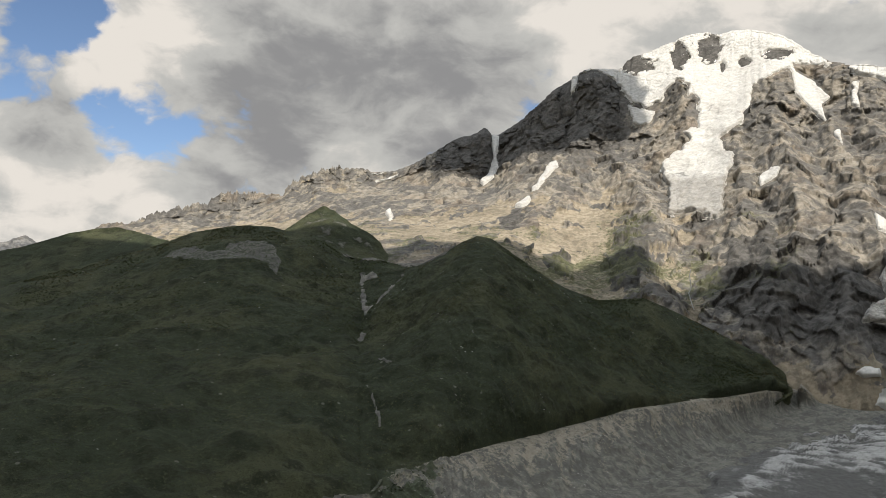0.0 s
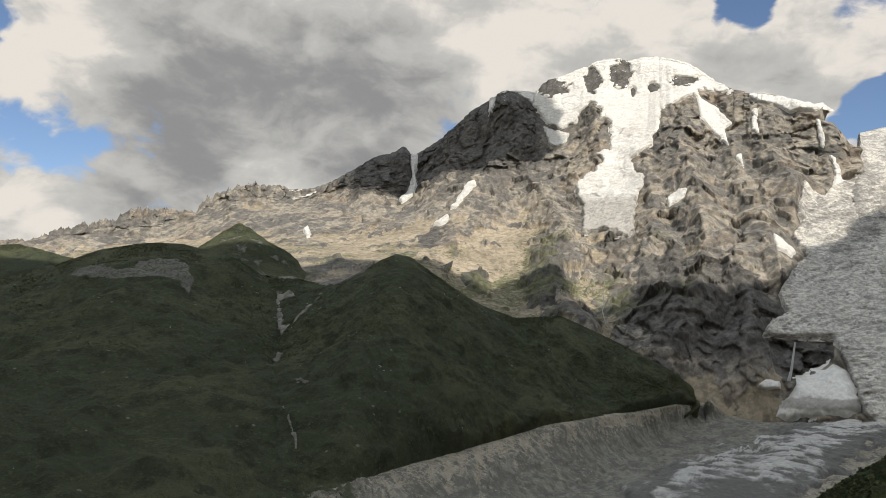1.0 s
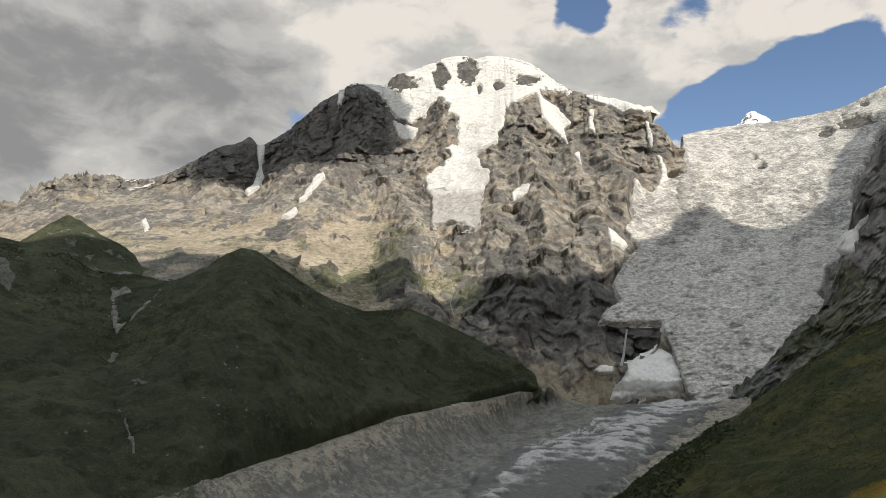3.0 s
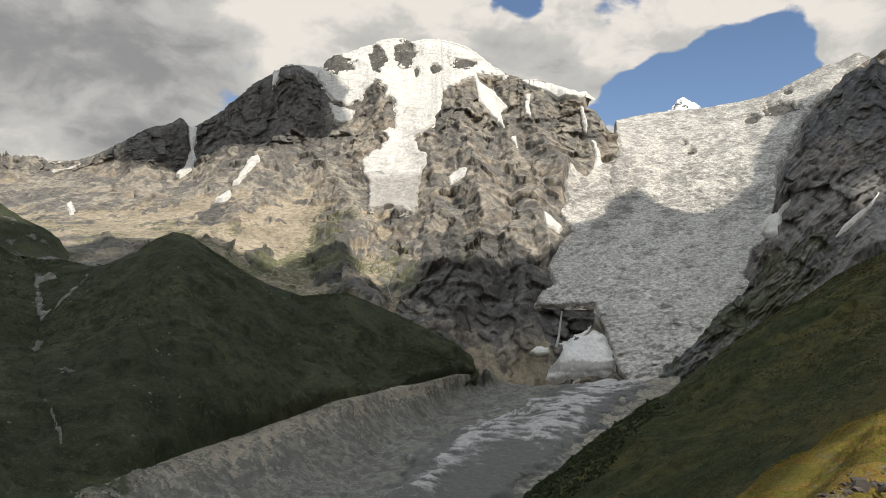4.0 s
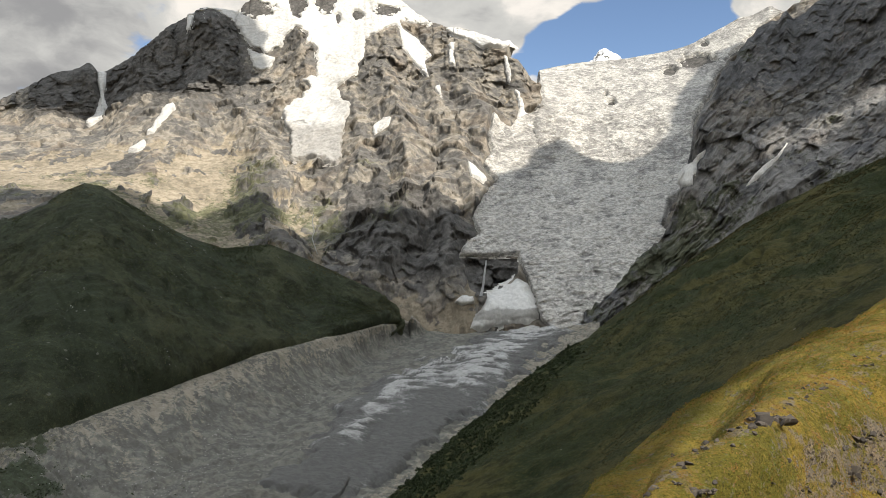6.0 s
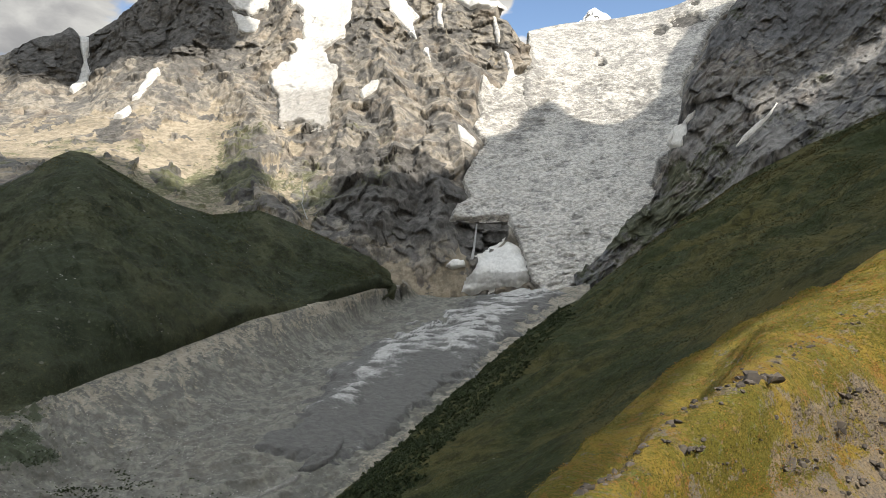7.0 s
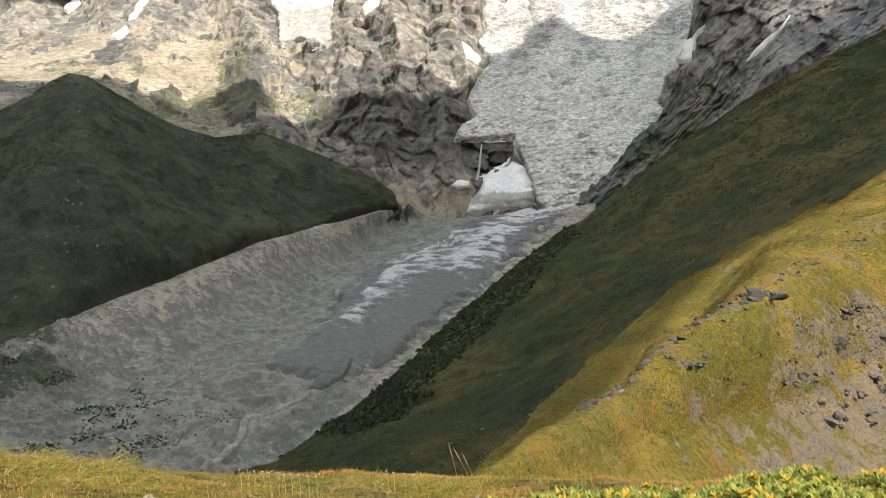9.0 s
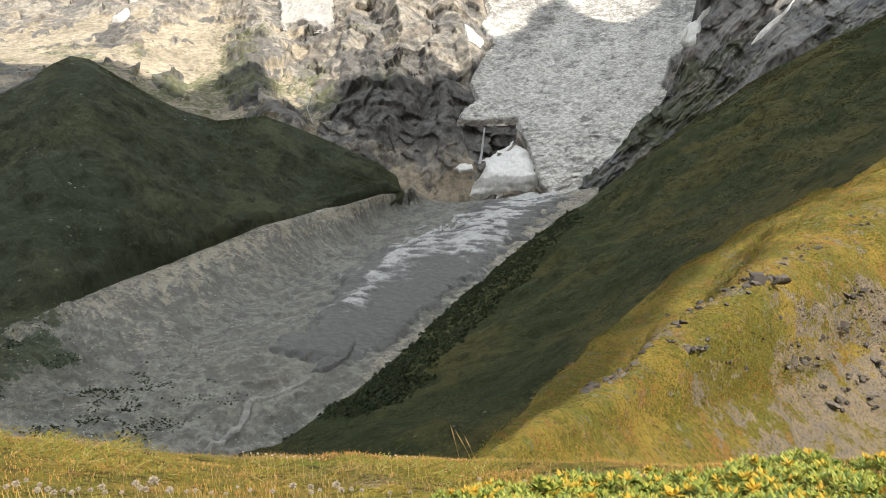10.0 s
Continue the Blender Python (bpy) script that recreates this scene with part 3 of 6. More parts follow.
SPUR_OUTER = [
    (25.75, 55, -26.3), (29.47, 90, -39.1), (32.67, 120, -46.7), (36.65, 150, -48.7), (40.05, 190, -50.6),
    (44.08, 230, -47.1), (47.88, 260, -43.4), (51.46, 290, -36.8), (54.81, 310, -29.8), (55.76, 320, -26.1),
    (56.94, 330, -21.6), (60.24, 350, -11.3),
]
SPUR_INNER = [
    (22.09, 30, -14.2), (26.22, 40, -18.4), (31.26, 55, -23), (35.72, 75, -27.8), (40, 90, -29.7), (42.89, 105, -29.5),
    (45.26, 115, -29.6), (47.93, 125, -27.2), (49.4, 132, -26.7), (51.54, 150, -27.4), (53.27, 165, -27.7),
    (54.93, 185, -28), (57.1, 205, -26.9), (60.47, 220, -23.9),
]
SPUR_LOW = [
    (22.06, 27, -12.8), (28.91, 40, -18.4), (35.63, 63, -27.4), (44.1, 92, -35.7), (51.76, 124, -41.6),
    (57.47, 160, -45.6), (60.92, 172, -44.5),
]
SPUR_FOOT = [
    (21.98, 23, -11.3), (35.55, 55, -27.3), (48.13, 88, -41.7), (57.84, 122, -53.5), (61.41, 132, -55.8),
]
MEADOW_EDGE = [
    (-6.03, 9, -1.4), (-4.79, 9, -1.5), (-1.55, 9, -1.7), (1.9, 9, -1.9), (5.61, 9, -2.1), (9.53, 9, -2.3),
    (13.63, 9, -2.4), (16.17, 9, -2.5), (18.79, 9, -2.5), (22.3, 9, -2.6), (26.74, 9, -2.7), (31.19, 8.5, -2.5),
    (35.6, 8, -2.3), (44.1, 8, -2.3), (51.91, 8, -2.1), (57.8, 8, -1.9),
]

# ---- outlines on the relief: bearing and rise in degrees from the pass; clouds in plan ----
SNOW_CAP = [
    (10.06, 16.69), (11.28, 17.28), (13.11, 16.97), (14.56, 17.95), (16.45, 18.65), (17.93, 19.26), (19.62, 19.35),
    (22.17, 19.27), (24.28, 18.47), (25.19, 17.47), (26.28, 16.46), (26.86, 15.88), (25.84, 15.91), (24.91, 16.25),
    (24.02, 15.87), (22.44, 15.42), (21.88, 14.95), (21.86, 13.94), (20.57, 12.74), (18.68, 12.74), (18.2, 14.55),
    (17.87, 15.43), (16.96, 15.97), (16.11, 15.32), (15.69, 14.52), (14.73, 14.03), (13.71, 14.64), (13.06, 15.41),
    (12.28, 16.09), (11.6, 16.76), (10.79, 16.95),
]
SNOW_TONGUE = [
    (18.35, 13.35), (18.17, 12.54), (17.41, 12.05), (17.82, 11.31), (17.06, 10.7), (15.8, 9.84), (16.04, 8.85),
    (16.44, 7.62), (16.26, 6.38), (17.75, 6.53), (18.92, 6.19), (20.01, 6.35), (19.86, 7.39), (20.13, 8.76),
    (20.83, 10.4), (19.99, 10.57), (19.83, 11.48), (20.35, 11.96), (21.03, 12.45), (21.38, 13.18), (20.38, 13.75),
    (19.11, 13.83),
]
SNOW_EAST = [
    (24.32, 16.03), (25.82, 14.96), (26.81, 13.72), (26.21, 13.5), (26.52, 12.19), (25.78, 12.94), (25.24, 13.6),
    (24.62, 14.5),
]
SNOW_SHOULDER = [
    (27.53, 15.78), (28.88, 15.65), (30.22, 15.28), (31.29, 14.75), (31.99, 14.31), (31.85, 13.8), (31.15, 14.11),
    (30.52, 14.06), (29.7, 14.7), (28.78, 14.82), (28.02, 15.13),
]
SNOW_COULOIR = [
    (3.46, 12.25), (4.02, 12.28), (4.06, 11.55), (3.87, 10.57), (4.14, 9.81), (3.69, 9.01), (2.84, 8.63),
    (2.61, 8.81), (3.28, 9.58), (3.58, 10.75), (3.54, 11.52),
]
PATCH_A = [
    (7.89, 9.46), (8.48, 9.6), (8.55, 9.08), (7.89, 8.54), (7.11, 7.93), (6.41, 7.63), (7.26, 8.53),
]
PATCH_B = [
    (5.08, 6.93), (6.3, 7.35), (6.53, 7.12), (5.91, 6.75),
]
PATCH_C = [
    (22.31, 8.57), (23.08, 9.05), (23.76, 8.96), (23.49, 8.42), (22.39, 7.94),
]
PATCH_D = [
    (29.1, 5.42), (29.8, 4.99), (30.58, 4.67), (30.28, 4.22), (29.25, 4.46),
]
PATCH_E = [
    (13.46, 14.31), (14.52, 14.02), (15.35, 13.8), (15.01, 13.07), (14.35, 12.86), (13.81, 13.13),
]
PATCH_F = [
    (32.29, 13.18), (32.58, 13.16), (32.72, 12.19), (32.53, 11.47), (32.33, 11.72),
]
PATCH_G = [
    (32.85, 11.13), (33.1, 10.96), (33.47, 9.39), (34.28, 9.07), (32.88, 8.93), (33.02, 9.74),
]
PATCH_H = [
    (28.26, 14.4), (28.6, 14.38), (28.41, 13.39), (28.64, 12.69), (28.14, 12.79),
]
ICEFALL = [
    (33, 13.58), (34.12, 12.48), (34.42, 11.49), (34.8, 10.46), (34.37, 9.59), (33.3, 9.24), (32.37, 8.54),
    (31.06, 9.17), (30.61, 7.58), (30.83, 6.53), (30.31, 5.64), (31.2, 4.53), (30.47, 3.64), (29.4, 1.99),
    (29.87, 0.82), (28.77, -0.08), (28.5, -0.82), (30.57, -0.82), (32.7, -0.89), (33.08, -2.13), (33.96, -3.86),
    (34.2, -5.48), (35.14, -6.36), (36.17, -6.59), (38.09, -5.47), (38.99, -4.19), (40.68, -3), (42.43, -1.51),
    (43.89, -0.03), (43.18, 0.85), (43.76, 2.41), (45.57, 3.83), (45.32, 5.01), (45.95, 6.52), (45.24, 6.96),
    (45.43, 8.18), (46.36, 9.65), (47.14, 11.28), (48.11, 12.56), (49.63, 13.85), (51.92, 15.24), (54.84, 16.83),
    (54.95, 19.29), (45.56, 15.51), (37.78, 13.98),
]
SNOW_CONE = [
    (28.88, -6.06), (29.43, -5.29), (30.16, -4.32), (30.5, -3.74), (31.67, -2.94), (32.58, -2.45), (33.3, -2.87),
    (33.92, -4.02), (34.2, -5.48), (32.9, -5.72), (31.47, -5.79), (29.82, -6.27),
]
SNOW_LOBE = [
    (27.93, -4.04), (28.52, -3.6), (29.35, -3.69), (29.42, -4.18), (28.42, -4.3),
]
SNOW_RAMP = [
    (42.92, 3.78), (43.77, 4.22), (44.83, 5.04), (46.2, 6.28), (46.33, 6.04), (45.57, 5.15), (45.7, 4.44),
    (45.37, 3.52), (44.42, 3.64),
]
SNOW_GULLY = [
    (48.73, 3.37), (49.32, 4.18), (49.89, 4.67), (50.73, 5.3), (51.37, 6.23), (51.5, 6.07), (50.93, 5.21),
    (50.16, 4.58), (49.58, 3.93), (48.86, 3.21),
]
TONGUE = [
    (12.75, -16.92), (14, -15.93), (15.77, -14.81), (18.02, -12.96), (18.98, -11.37), (20.76, -10.04), (22.95, -8.93),
    (25.1, -8.43), (27.25, -7.78), (28.98, -7.03), (29.85, -6.23), (31.96, -5.83), (34.46, -5.72), (36.52, -5.38),
    (38.23, -5.15), (37.12, -6.35), (35.02, -7.93), (33.09, -9.53), (30.39, -11.69), (28.03, -13.52), (25.79, -15.08),
    (23.11, -16.41), (21.62, -17.38), (20.18, -18.08), (17.58, -18.42), (15.92, -17.88), (13.86, -17.45),
]
CLIFF = [
    (28.7, -1.16), (29.53, -1.01), (30.98, -0.78), (32.78, -0.97), (32.71, -2.21), (31.96, -2.77), (30.92, -3.34),
    (30.01, -3.74), (29.07, -3.19), (28.8, -2.16),
]
FOREST = [
    (16.47, -21.36), (19.1, -20.08), (21.77, -18.41), (24.45, -16.51), (27.15, -14.2), (29.81, -12.34),
    (32.01, -10.47), (34.17, -9), (36.72, -7.29), (37.17, -8.75), (34.93, -11.18), (33.62, -12.38), (31.42, -14.37),
    (28.76, -16.32), (26.94, -18.25), (24.24, -20.09), (20.71, -21.39), (17.27, -21.83),
]
PATCH_K = [
    (26.92, 11.19), (27.35, 11.35), (27.5, 10.44), (27.25, 10.78),
]
PATCH_L = [
    (-4.37, 6.45), (-4.04, 6.58), (-3.77, 5.99), (-4.1, 5.91),
]
PATCH_M = [
    (-5.23, 8.75), (-4.26, 9.14), (-3.53, 9.48), (-3.6, 9.33), (-4.26, 8.96), (-5.1, 8.54),
]
PATCH_N = [
    (-5.69, 9.55), (-5.05, 9.46), (-4.59, 9.56), (-5.11, 9.27),
]
PATCH_O = [
    (17.7, 15.34), (18.13, 15.67), (17.87, 14.95), (17.53, 14.63),
]
PATCH_P = [
    (9.42, 16.42), (9.9, 16.6), (9.66, 15.74), (9.33, 15.03),
]
DARK_D = [
    (7.09, 3.44), (8.81, 3.93), (9.75, 3.11), (8.95, 1.98), (7.63, 2.23),
]
RIB_A = [
    (17.12, 15.26), (17.59, 13.34), (17.07, 11.31), (15.72, 9.67),
]
RIB_B = [
    (23.36, 15.09), (23.06, 12.51), (24.35, 9.2), (24.94, 5.02), (24.38, 1.68),
]
RIB_C = [
    (20.56, 12.04), (20.99, 10.07), (21.46, 7.58), (20.85, 3.83),
]
RIB_D = [
    (27.28, 15.79), (28.73, 12.77), (29.92, 10.03), (30.85, 7.36),
]
RIB_E = [
    (31.45, 14.58), (33.04, 12.09), (33.97, 10.02),
]
RIB_F = [
    (26.7, 12.43), (27.14, 9.54), (28.67, 6.6), (29.83, 2.82),
]
RIB_G = [
    (12.24, 10.36), (14.3, 7.94), (15.42, 4.81),
]
RIB_H = [
    (10.79, 16.88), (11.74, 14.03), (9.63, 10.55), (8.04, 8.75),
]
RIB_I = [
    (8.23, 15.52), (7.74, 12.7), (5.34, 9.07),
]
RIB_J = [
    (2.94, 12.98), (1.99, 10.48), (0.41, 8.87),
]
RIB_K = [
    (8.44, 9.56), (8.82, 7.56), (6.1, 5.52),
]
RIB_L = [
    (13.61, 4.57), (14.24, 1.84), (16.42, -1.1),
]
RIB_M = [
    (22.42, 4.73), (23.12, 1.7), (22.64, -2.05),
]
RIB_N = [
    (26.93, 3.72), (27.7, 0.36), (27.12, -3.37),
]
RIB_O = [
    (-1.91, 10.25), (-2.92, 8.33), (-4.57, 6.41),
]
# Cloud outlines are wanted shadow edges carried back along the sun's rays.
CLOUD_VALLEY = [
    (-1134, 639), (-745, 702), (-381, 588), (134, 367), (427, 415), (640, 660), (900, 600), (976, 594), (1171, 383),
    (1272, 494), (1332, 569), (1484, 593), (1465, 191), (1655, 145), (1697, 329), (1779, 162), (1893, 86), (2003, 61),
    (2094, 91), (2218, 393), (2377, 479), (2520, 640), (2651, 770), (2681, 614), (2733, 470), (2795, 360),
    (2909, 354), (3060, 628), (3230, 953), (3354, 1051), (3599, 1377), (3900, 1200), (3700, 200), (3300, -420),
    (2820, -480), (2760, -420), (2640, -390), (2590, -500), (2690, -660), (2900, -640), (3300, -1100), (2600, -1500), (1750, -1900),
    (1250, -2030), (1080, -2080), (1000, -2060), (792, -1880), (473, -2014), (-102, -1348),
]
CLOUD_WEST = [
    (366, 2726), (418, 3363), (639, 3600), (891, 3753), (1196, 3843), (1375, 3130), (1483, 2675), (1547, 2412),
    (1408, 2272), (1140, 2303), (939, 2387), (715, 2476),
]
SCREE_Y = [
    (-6.3, 2.24), (-5.23, 2.35), (-4.89, 2.02), (-5.96, 1.75), (-5.66, -0.24), (-5.37, -0.44), (-3.95, 0.96),
    (-2.93, 2.06), (-3.04, 1.56), (-3.94, 0.54), (-5.16, -0.65), (-5.64, -1.32), (-5.98, -0.74), (-6.12, 1.41),
]
SCREE_LOW = [
    (-5.94, -2.31), (-5.53, -2.47), (-5.76, -3.05), (-6.41, -3.34), (-6.34, -2.81),
]
SCREE_PALE = [
    (-19.94, 2.75), (-18.47, 3.44), (-16.55, 3.11), (-14.23, 4.08), (-12.63, 3.73), (-11.88, 2.85), (-12.15, 1.28),
    (-12.99, 2.49), (-14.57, 2.44), (-16.51, 2.23), (-19.18, 2.3),
]
SCREE_COL = [
    (-7.9, 3.37), (-7.01, 4.06), (-6.13, 5.08), (-5.49, 4.76), (-3.59, 3.97), (-1.91, 3.67), (0.6, 4.14), (0.19, 3.54),
    (-1.89, 2.67), (-2.73, 2.57), (-3.99, 2.88), (-6.07, 3),
]
STREAM = [
    (7.57, -22.6), (9.27, -21.96), (10.59, -21.08), (11.02, -20.2), (11.57, -19.64), (13.26, -19.39), (14.98, -18.95),
    (16.29, -18.45), (16.53, -18.72), (14.94, -19.35), (12.8, -19.81), (11.76, -20.14), (11.42, -21.04),
    (10.67, -21.87), (9.31, -22.35), (8.44, -22.82),
]
LAKE_ARC = [
    (16.22, -18.28), (17.44, -17.43), (18.57, -16.72), (19.37, -16.37), (19.94, -16.67), (19.46, -17.45),
    (18.47, -18.02), (17.37, -18.32),
]
LOOSE_A = [
    (-27.2, -9.72), (-26.08, -9.72), (-24.78, -8.9), (-23.48, -8.6), (-24.07, -9.4), (-24.38, -10.11),
    (-26.39, -10.19),
]
LOOSE_B = [
    (-5.15, -7.67), (-4.89, -8.19), (-4.46, -9.18), (-4.28, -9.81), (-4.61, -9.89), (-4.8, -8.79), (-5.23, -7.99),
]
LOOSE_C = [
    (-4.56, -5), (-3.81, -4.99), (-3.06, -5.35), (-3.8, -5.48),
]
SPUR_SHADE = [
    (105, -202), (136, -189), (160, -173), (180, -163), (210, -141), (234, -122), (246, -114), (260, -107), (288, -103),
    (375, -60), (445, -25), (698, 79), (1098, 259), (998, 459), (298, 309), (78, 159), (38, -141),
]
DARK_A = [
    (20.23, 4.05), (22.33, 4.73), (24.41, 3.56), (26.51, 3.73), (28.59, 2.93), (29.29, 0.95), (28.7, -1.32),
    (27.61, -3.38), (25.94, -3.97), (23.46, -2.69), (20.98, -1.39), (19.34, 0.3), (17.69, 1.37), (19.79, 2.59),
]
DARK_B = [
    (12.47, 4.12), (14.43, 4.73), (15.11, 3.07), (14.47, 0.6), (12.17, 1.25), (11.58, 2.89),
]
DARK_C = [
    (4.21, 6.2), (5.34, 6.9), (5.95, 5.92), (5.04, 5.11), (4.06, 5.41),
]
SCRUB_A = [
    (-0.58, -18.24), (0.61, -17.36), (2.97, -17.42), (2.84, -15.49), (4.81, -16.2), (8.11, -17.89), (11.25, -18.73),
    (9.9, -19.92), (7.03, -20.44), (5.69, -21.73), (1.19, -21.21), (-2.8, -19.22), (-1.67, -18.56),
]
SCRUB_B = [
    (-5.72, -12.07), (-1.92, -12.77), (-0.35, -13.79), (0.1, -15.76), (-1.12, -17.02), (-3.76, -16.46),
    (-6.36, -16.58),
]
WAVES = [
    (18.28, -13.89), (19.94, -12.69), (22.06, -10.84), (23.17, -9.57), (25.1, -8.34), (27.68, -7.72), (30.66, -7.1),
    (33.2, -6.12), (34.48, -5.18), (38, -4.74), (36.59, -6.08), (34, -7.32), (31.96, -8.41), (32.04, -9.58),
    (30.53, -10.28), (28.37, -10.94), (27.12, -10.29), (25.38, -11.04), (23.18, -12), (21.59, -12.9), (20.47, -14.23),
]
BARE_A = [
    (51.76, -14.13), (53.17, -12.92), (54.89, -12.39), (57.8, -12.14), (61.87, -12.67), (62.65, -21.94), (59, -25.86),
    (51.37, -25.73), (48.76, -23.22), (49.72, -20.96), (50.36, -19.26), (49.36, -18.96), (50.11, -17.23),
    (51.4, -16.02),
]
BARE_B = [
    (44.12, -20.23), (45.13, -19.23), (46.52, -17.83), (48.05, -17.36), (48.8, -18.82), (47.64, -20.39),
    (48.01, -21.83), (46.83, -23.38), (44.47, -22.82), (46.08, -21.24),
]

# ---- where small things stand: bearing and rise in degrees from the pass, and size ----
BOULDERS = [
    (49.33, -12.4, 34), (48.75, -12.81, 20), (49.99, -12.23, 18), (48.31, -13.14, 12), (44.09, -17.07, 20),
    (44.72, -17.28, 22), (45.35, -17.09, 16), (41.5, -18.18, 18), (41.17, -18.67, 14), (43.45, -16.77, 10),
    (54.73, -14.92, 18), (53.66, -15.9, 10), (51.86, -17.69, 22), (52.57, -17.33, 14), (51.29, -17.96, 12),
    (55.27, -18.26, 14), (55.95, -18.26, 10), (54.16, -20.28, 26), (54.64, -20.08, 16), (57.19, -14.51, 14),
    (55, -12.98, 16), (55.39, -12.66, 12), (53.16, -17.77, 10), (56.74, -17.23, 14), (56.5, -19.42, 12),
    (46.81, -14.33, 12), (47.34, -14.03, 10), (47.62, -17.99, 9), (57.21, -16.46, 10), (52.12, -16.54, 8),
]
BOULDERS_MORE = [
    (50.92, -14.72, 8), (49.85, -16.32, 7), (48.77, -18.3, 8), (54.96, -19.24, 9), (57.1, -17.73, 12),
    (56.2, -16.2, 8), (54.36, -17.1, 8), (53.55, -19.03, 9), (55.53, -14.42, 8), (46.05, -16.51, 8),
    (56.7, -20.11, 10), (52.5, -19.87, 8), (54.25, -13.77, 9), (57.48, -18.94, 10),
]
FALL_MAIN = [
    (30.4, -1.06, 4.5), (30.3, -1.68, 5), (30.21, -2.26, 6), (30.11, -2.92, 8), (29.93, -3.66, 11),
]
FALL_LEFT = [
    (17.77, 2.7, 2), (17.67, 2.22, 2), (17.79, 1.39, 2.5), (17.61, 0.99, 2.5), (17.75, 0.49, 2.5), (17.96, -0.18, 3),
]
SEEDHEADS = [
    (-4.28, -21.93, 13), (-2.9, -22.36, 9), (-3.09, -22.66, 12), (-2.47, -22.75, 11), (-2.13, -23.05, 11),
    (-1.53, -23.06, 9), (-1.03, -23.32, 10), (-0.62, -23.21, 9), (0.89, -23.42, 13), (1.06, -23.82, 10),
    (3.12, -23.69, 14), (3.38, -24.04, 12), (3.74, -24.19, 12), (4.34, -23.8, 20), (5.34, -24.59, 15),
    (7.09, -24.93, 9), (8.23, -25.28, 8), (9.27, -25.54, 8), (11.06, -25.6, 9), (12.68, -25.92, 10),
    (14.24, -25.76, 14), (15.6, -26.01, 12), (15.6, -26.39, 11),
]
SEEDHEADS_MORE = [
    (-4.89, -21.97, 10), (-3.66, -21.88, 8), (0.15, -23.46, 9), (2.12, -24.06, 9), (6.49, -24.89, 8),
    (17.56, -26.09, 16), (17.92, -26.51, 12), (18.71, -26.52, 10), (19.5, -26.67, 9), (21.7, -27.02, 9),
    (23.31, -27.14, 8), (28.83, -26.49, 9), (32.39, -26.71, 8), (41.19, -25.96, 8), (41.61, -26.08, 7),
    (16.27, -26.32, 9), (10.14, -25.23, 7),
]
SKYLINE_DOTS = [
    (10.8, -22.97, 4), (11.37, -23.13, 4), (11.86, -23.24, 5), (12.44, -23.36, 4), (12.93, -23.51, 5),
    (13.56, -23.6, 4), (14, -23.81, 5), (14.52, -23.8, 4), (15.11, -23.95, 4), (15.78, -24.11, 5), (16.42, -24.19, 4),
    (21.89, -24.56, 4), (22.34, -24.51, 4), (23.22, -24.66, 4), (23.88, -24.78, 4),
]
STALKS = [  # foot and tip
    (27.64, -26.91, 26.77, -22.65), (28.9, -26.88, 27.14, -23.06), (29.0, -26.57, 27.83, -23.49), (24.41, -25.51, 24.21, -24.49), (37.33, -26.57, 37.28, -24.85), (42.95, -26.3, 42.7, -25.0), (-0.04, -23.49, 0.59, -22.37), (2.25, -23.94, 2.48, -22.78),
]

# ---- tools for the relief ----
TABLE = np.random.RandomState(11)
PERM = np.tile(TABLE.permutation(256), 3).astype(np.int32)
GRADS = TABLE.normal(size=(256, 3))
GRADS /= np.linalg.norm(GRADS, axis=1)[:, None]
GX, GY, GZ = (np.ascontiguousarray(GRADS[:, k], dtype=np.float32) for k in range(3))


def perlin(p):
    """Gradient noise of many points at once, about -0.7 to 0.7."""
    x, y, z = (np.ascontiguousarray(p[..., k], dtype=np.float32) for k in range(3))
    ix, iy, iz = np.floor(x), np.floor(y), np.floor(z)
    x, y, z = x - ix, y - iy, z - iz
    ix, iy, iz = (i.astype(np.int32) & 255 for i in (ix, iy, iz))
    u, v, t = (f * f * f * (f * (f * 6 - 15) + 10) for f in (x, y, z))
    total = np.zeros(x.shape, np.float32)
    for dx in (0, 1):
        hx = PERM[ix + dx] + iy
        wx = u if dx else 1 - u
        for dy in (0, 1):
            hy = PERM[hx + dy] + iz
            wy = wx * (v if dy else 1 - v)
            for dz in (0, 1):
                g = PERM[hy + dz]
                total += wy * (t if dz else 1 - t) * (GX[g] * (x - dx) + GY[g] * (y - dy) + GZ[g] * (z - dz))
    return total


def fbm(p, size, octaves, ridged=False, gain=0.5):
    total, amp, q = 0.0, 1.0, np.asarray(p) / size
    for k in range(octaves):
        v = perlin(q + 17.3 * k)
        total = total + amp * ((0.35 - np.abs(v)) * 2.0 if ridged else v * 1.5)
        amp, q = amp * gain, q * 2.07
    return total


def smooth(v, lo, hi):
    x = np.clip((v - lo) / (hi - lo), 0, 1)
    return x * x * (3 - 2 * x)


def inside(x, y, outline):
    """Signed distance to an outline, positive within."""
    o = np.array(outline, float)
    far = np.full(x.shape, 1e9)
    odd = np.zeros(x.shape, bool)
    for (ax, ay), (bx, by) in zip(o, np.roll(o, -1, 0)):
        ex, ey = bx - ax, by - ay
        k = np.clip(((x - ax) * ex + (y - ay) * ey) / (ex * ex + ey * ey + 1e-9), 0, 1)
        far = np.minimum(far, np.hypot(x - ax - k * ex, y - ay - k * ey))
        if abs(ey) > 1e-9:
            odd ^= ((ay > y) != (by > y)) & (x < ex * (y - ay) / ey + ax)
    return np.where(odd, far, -far)


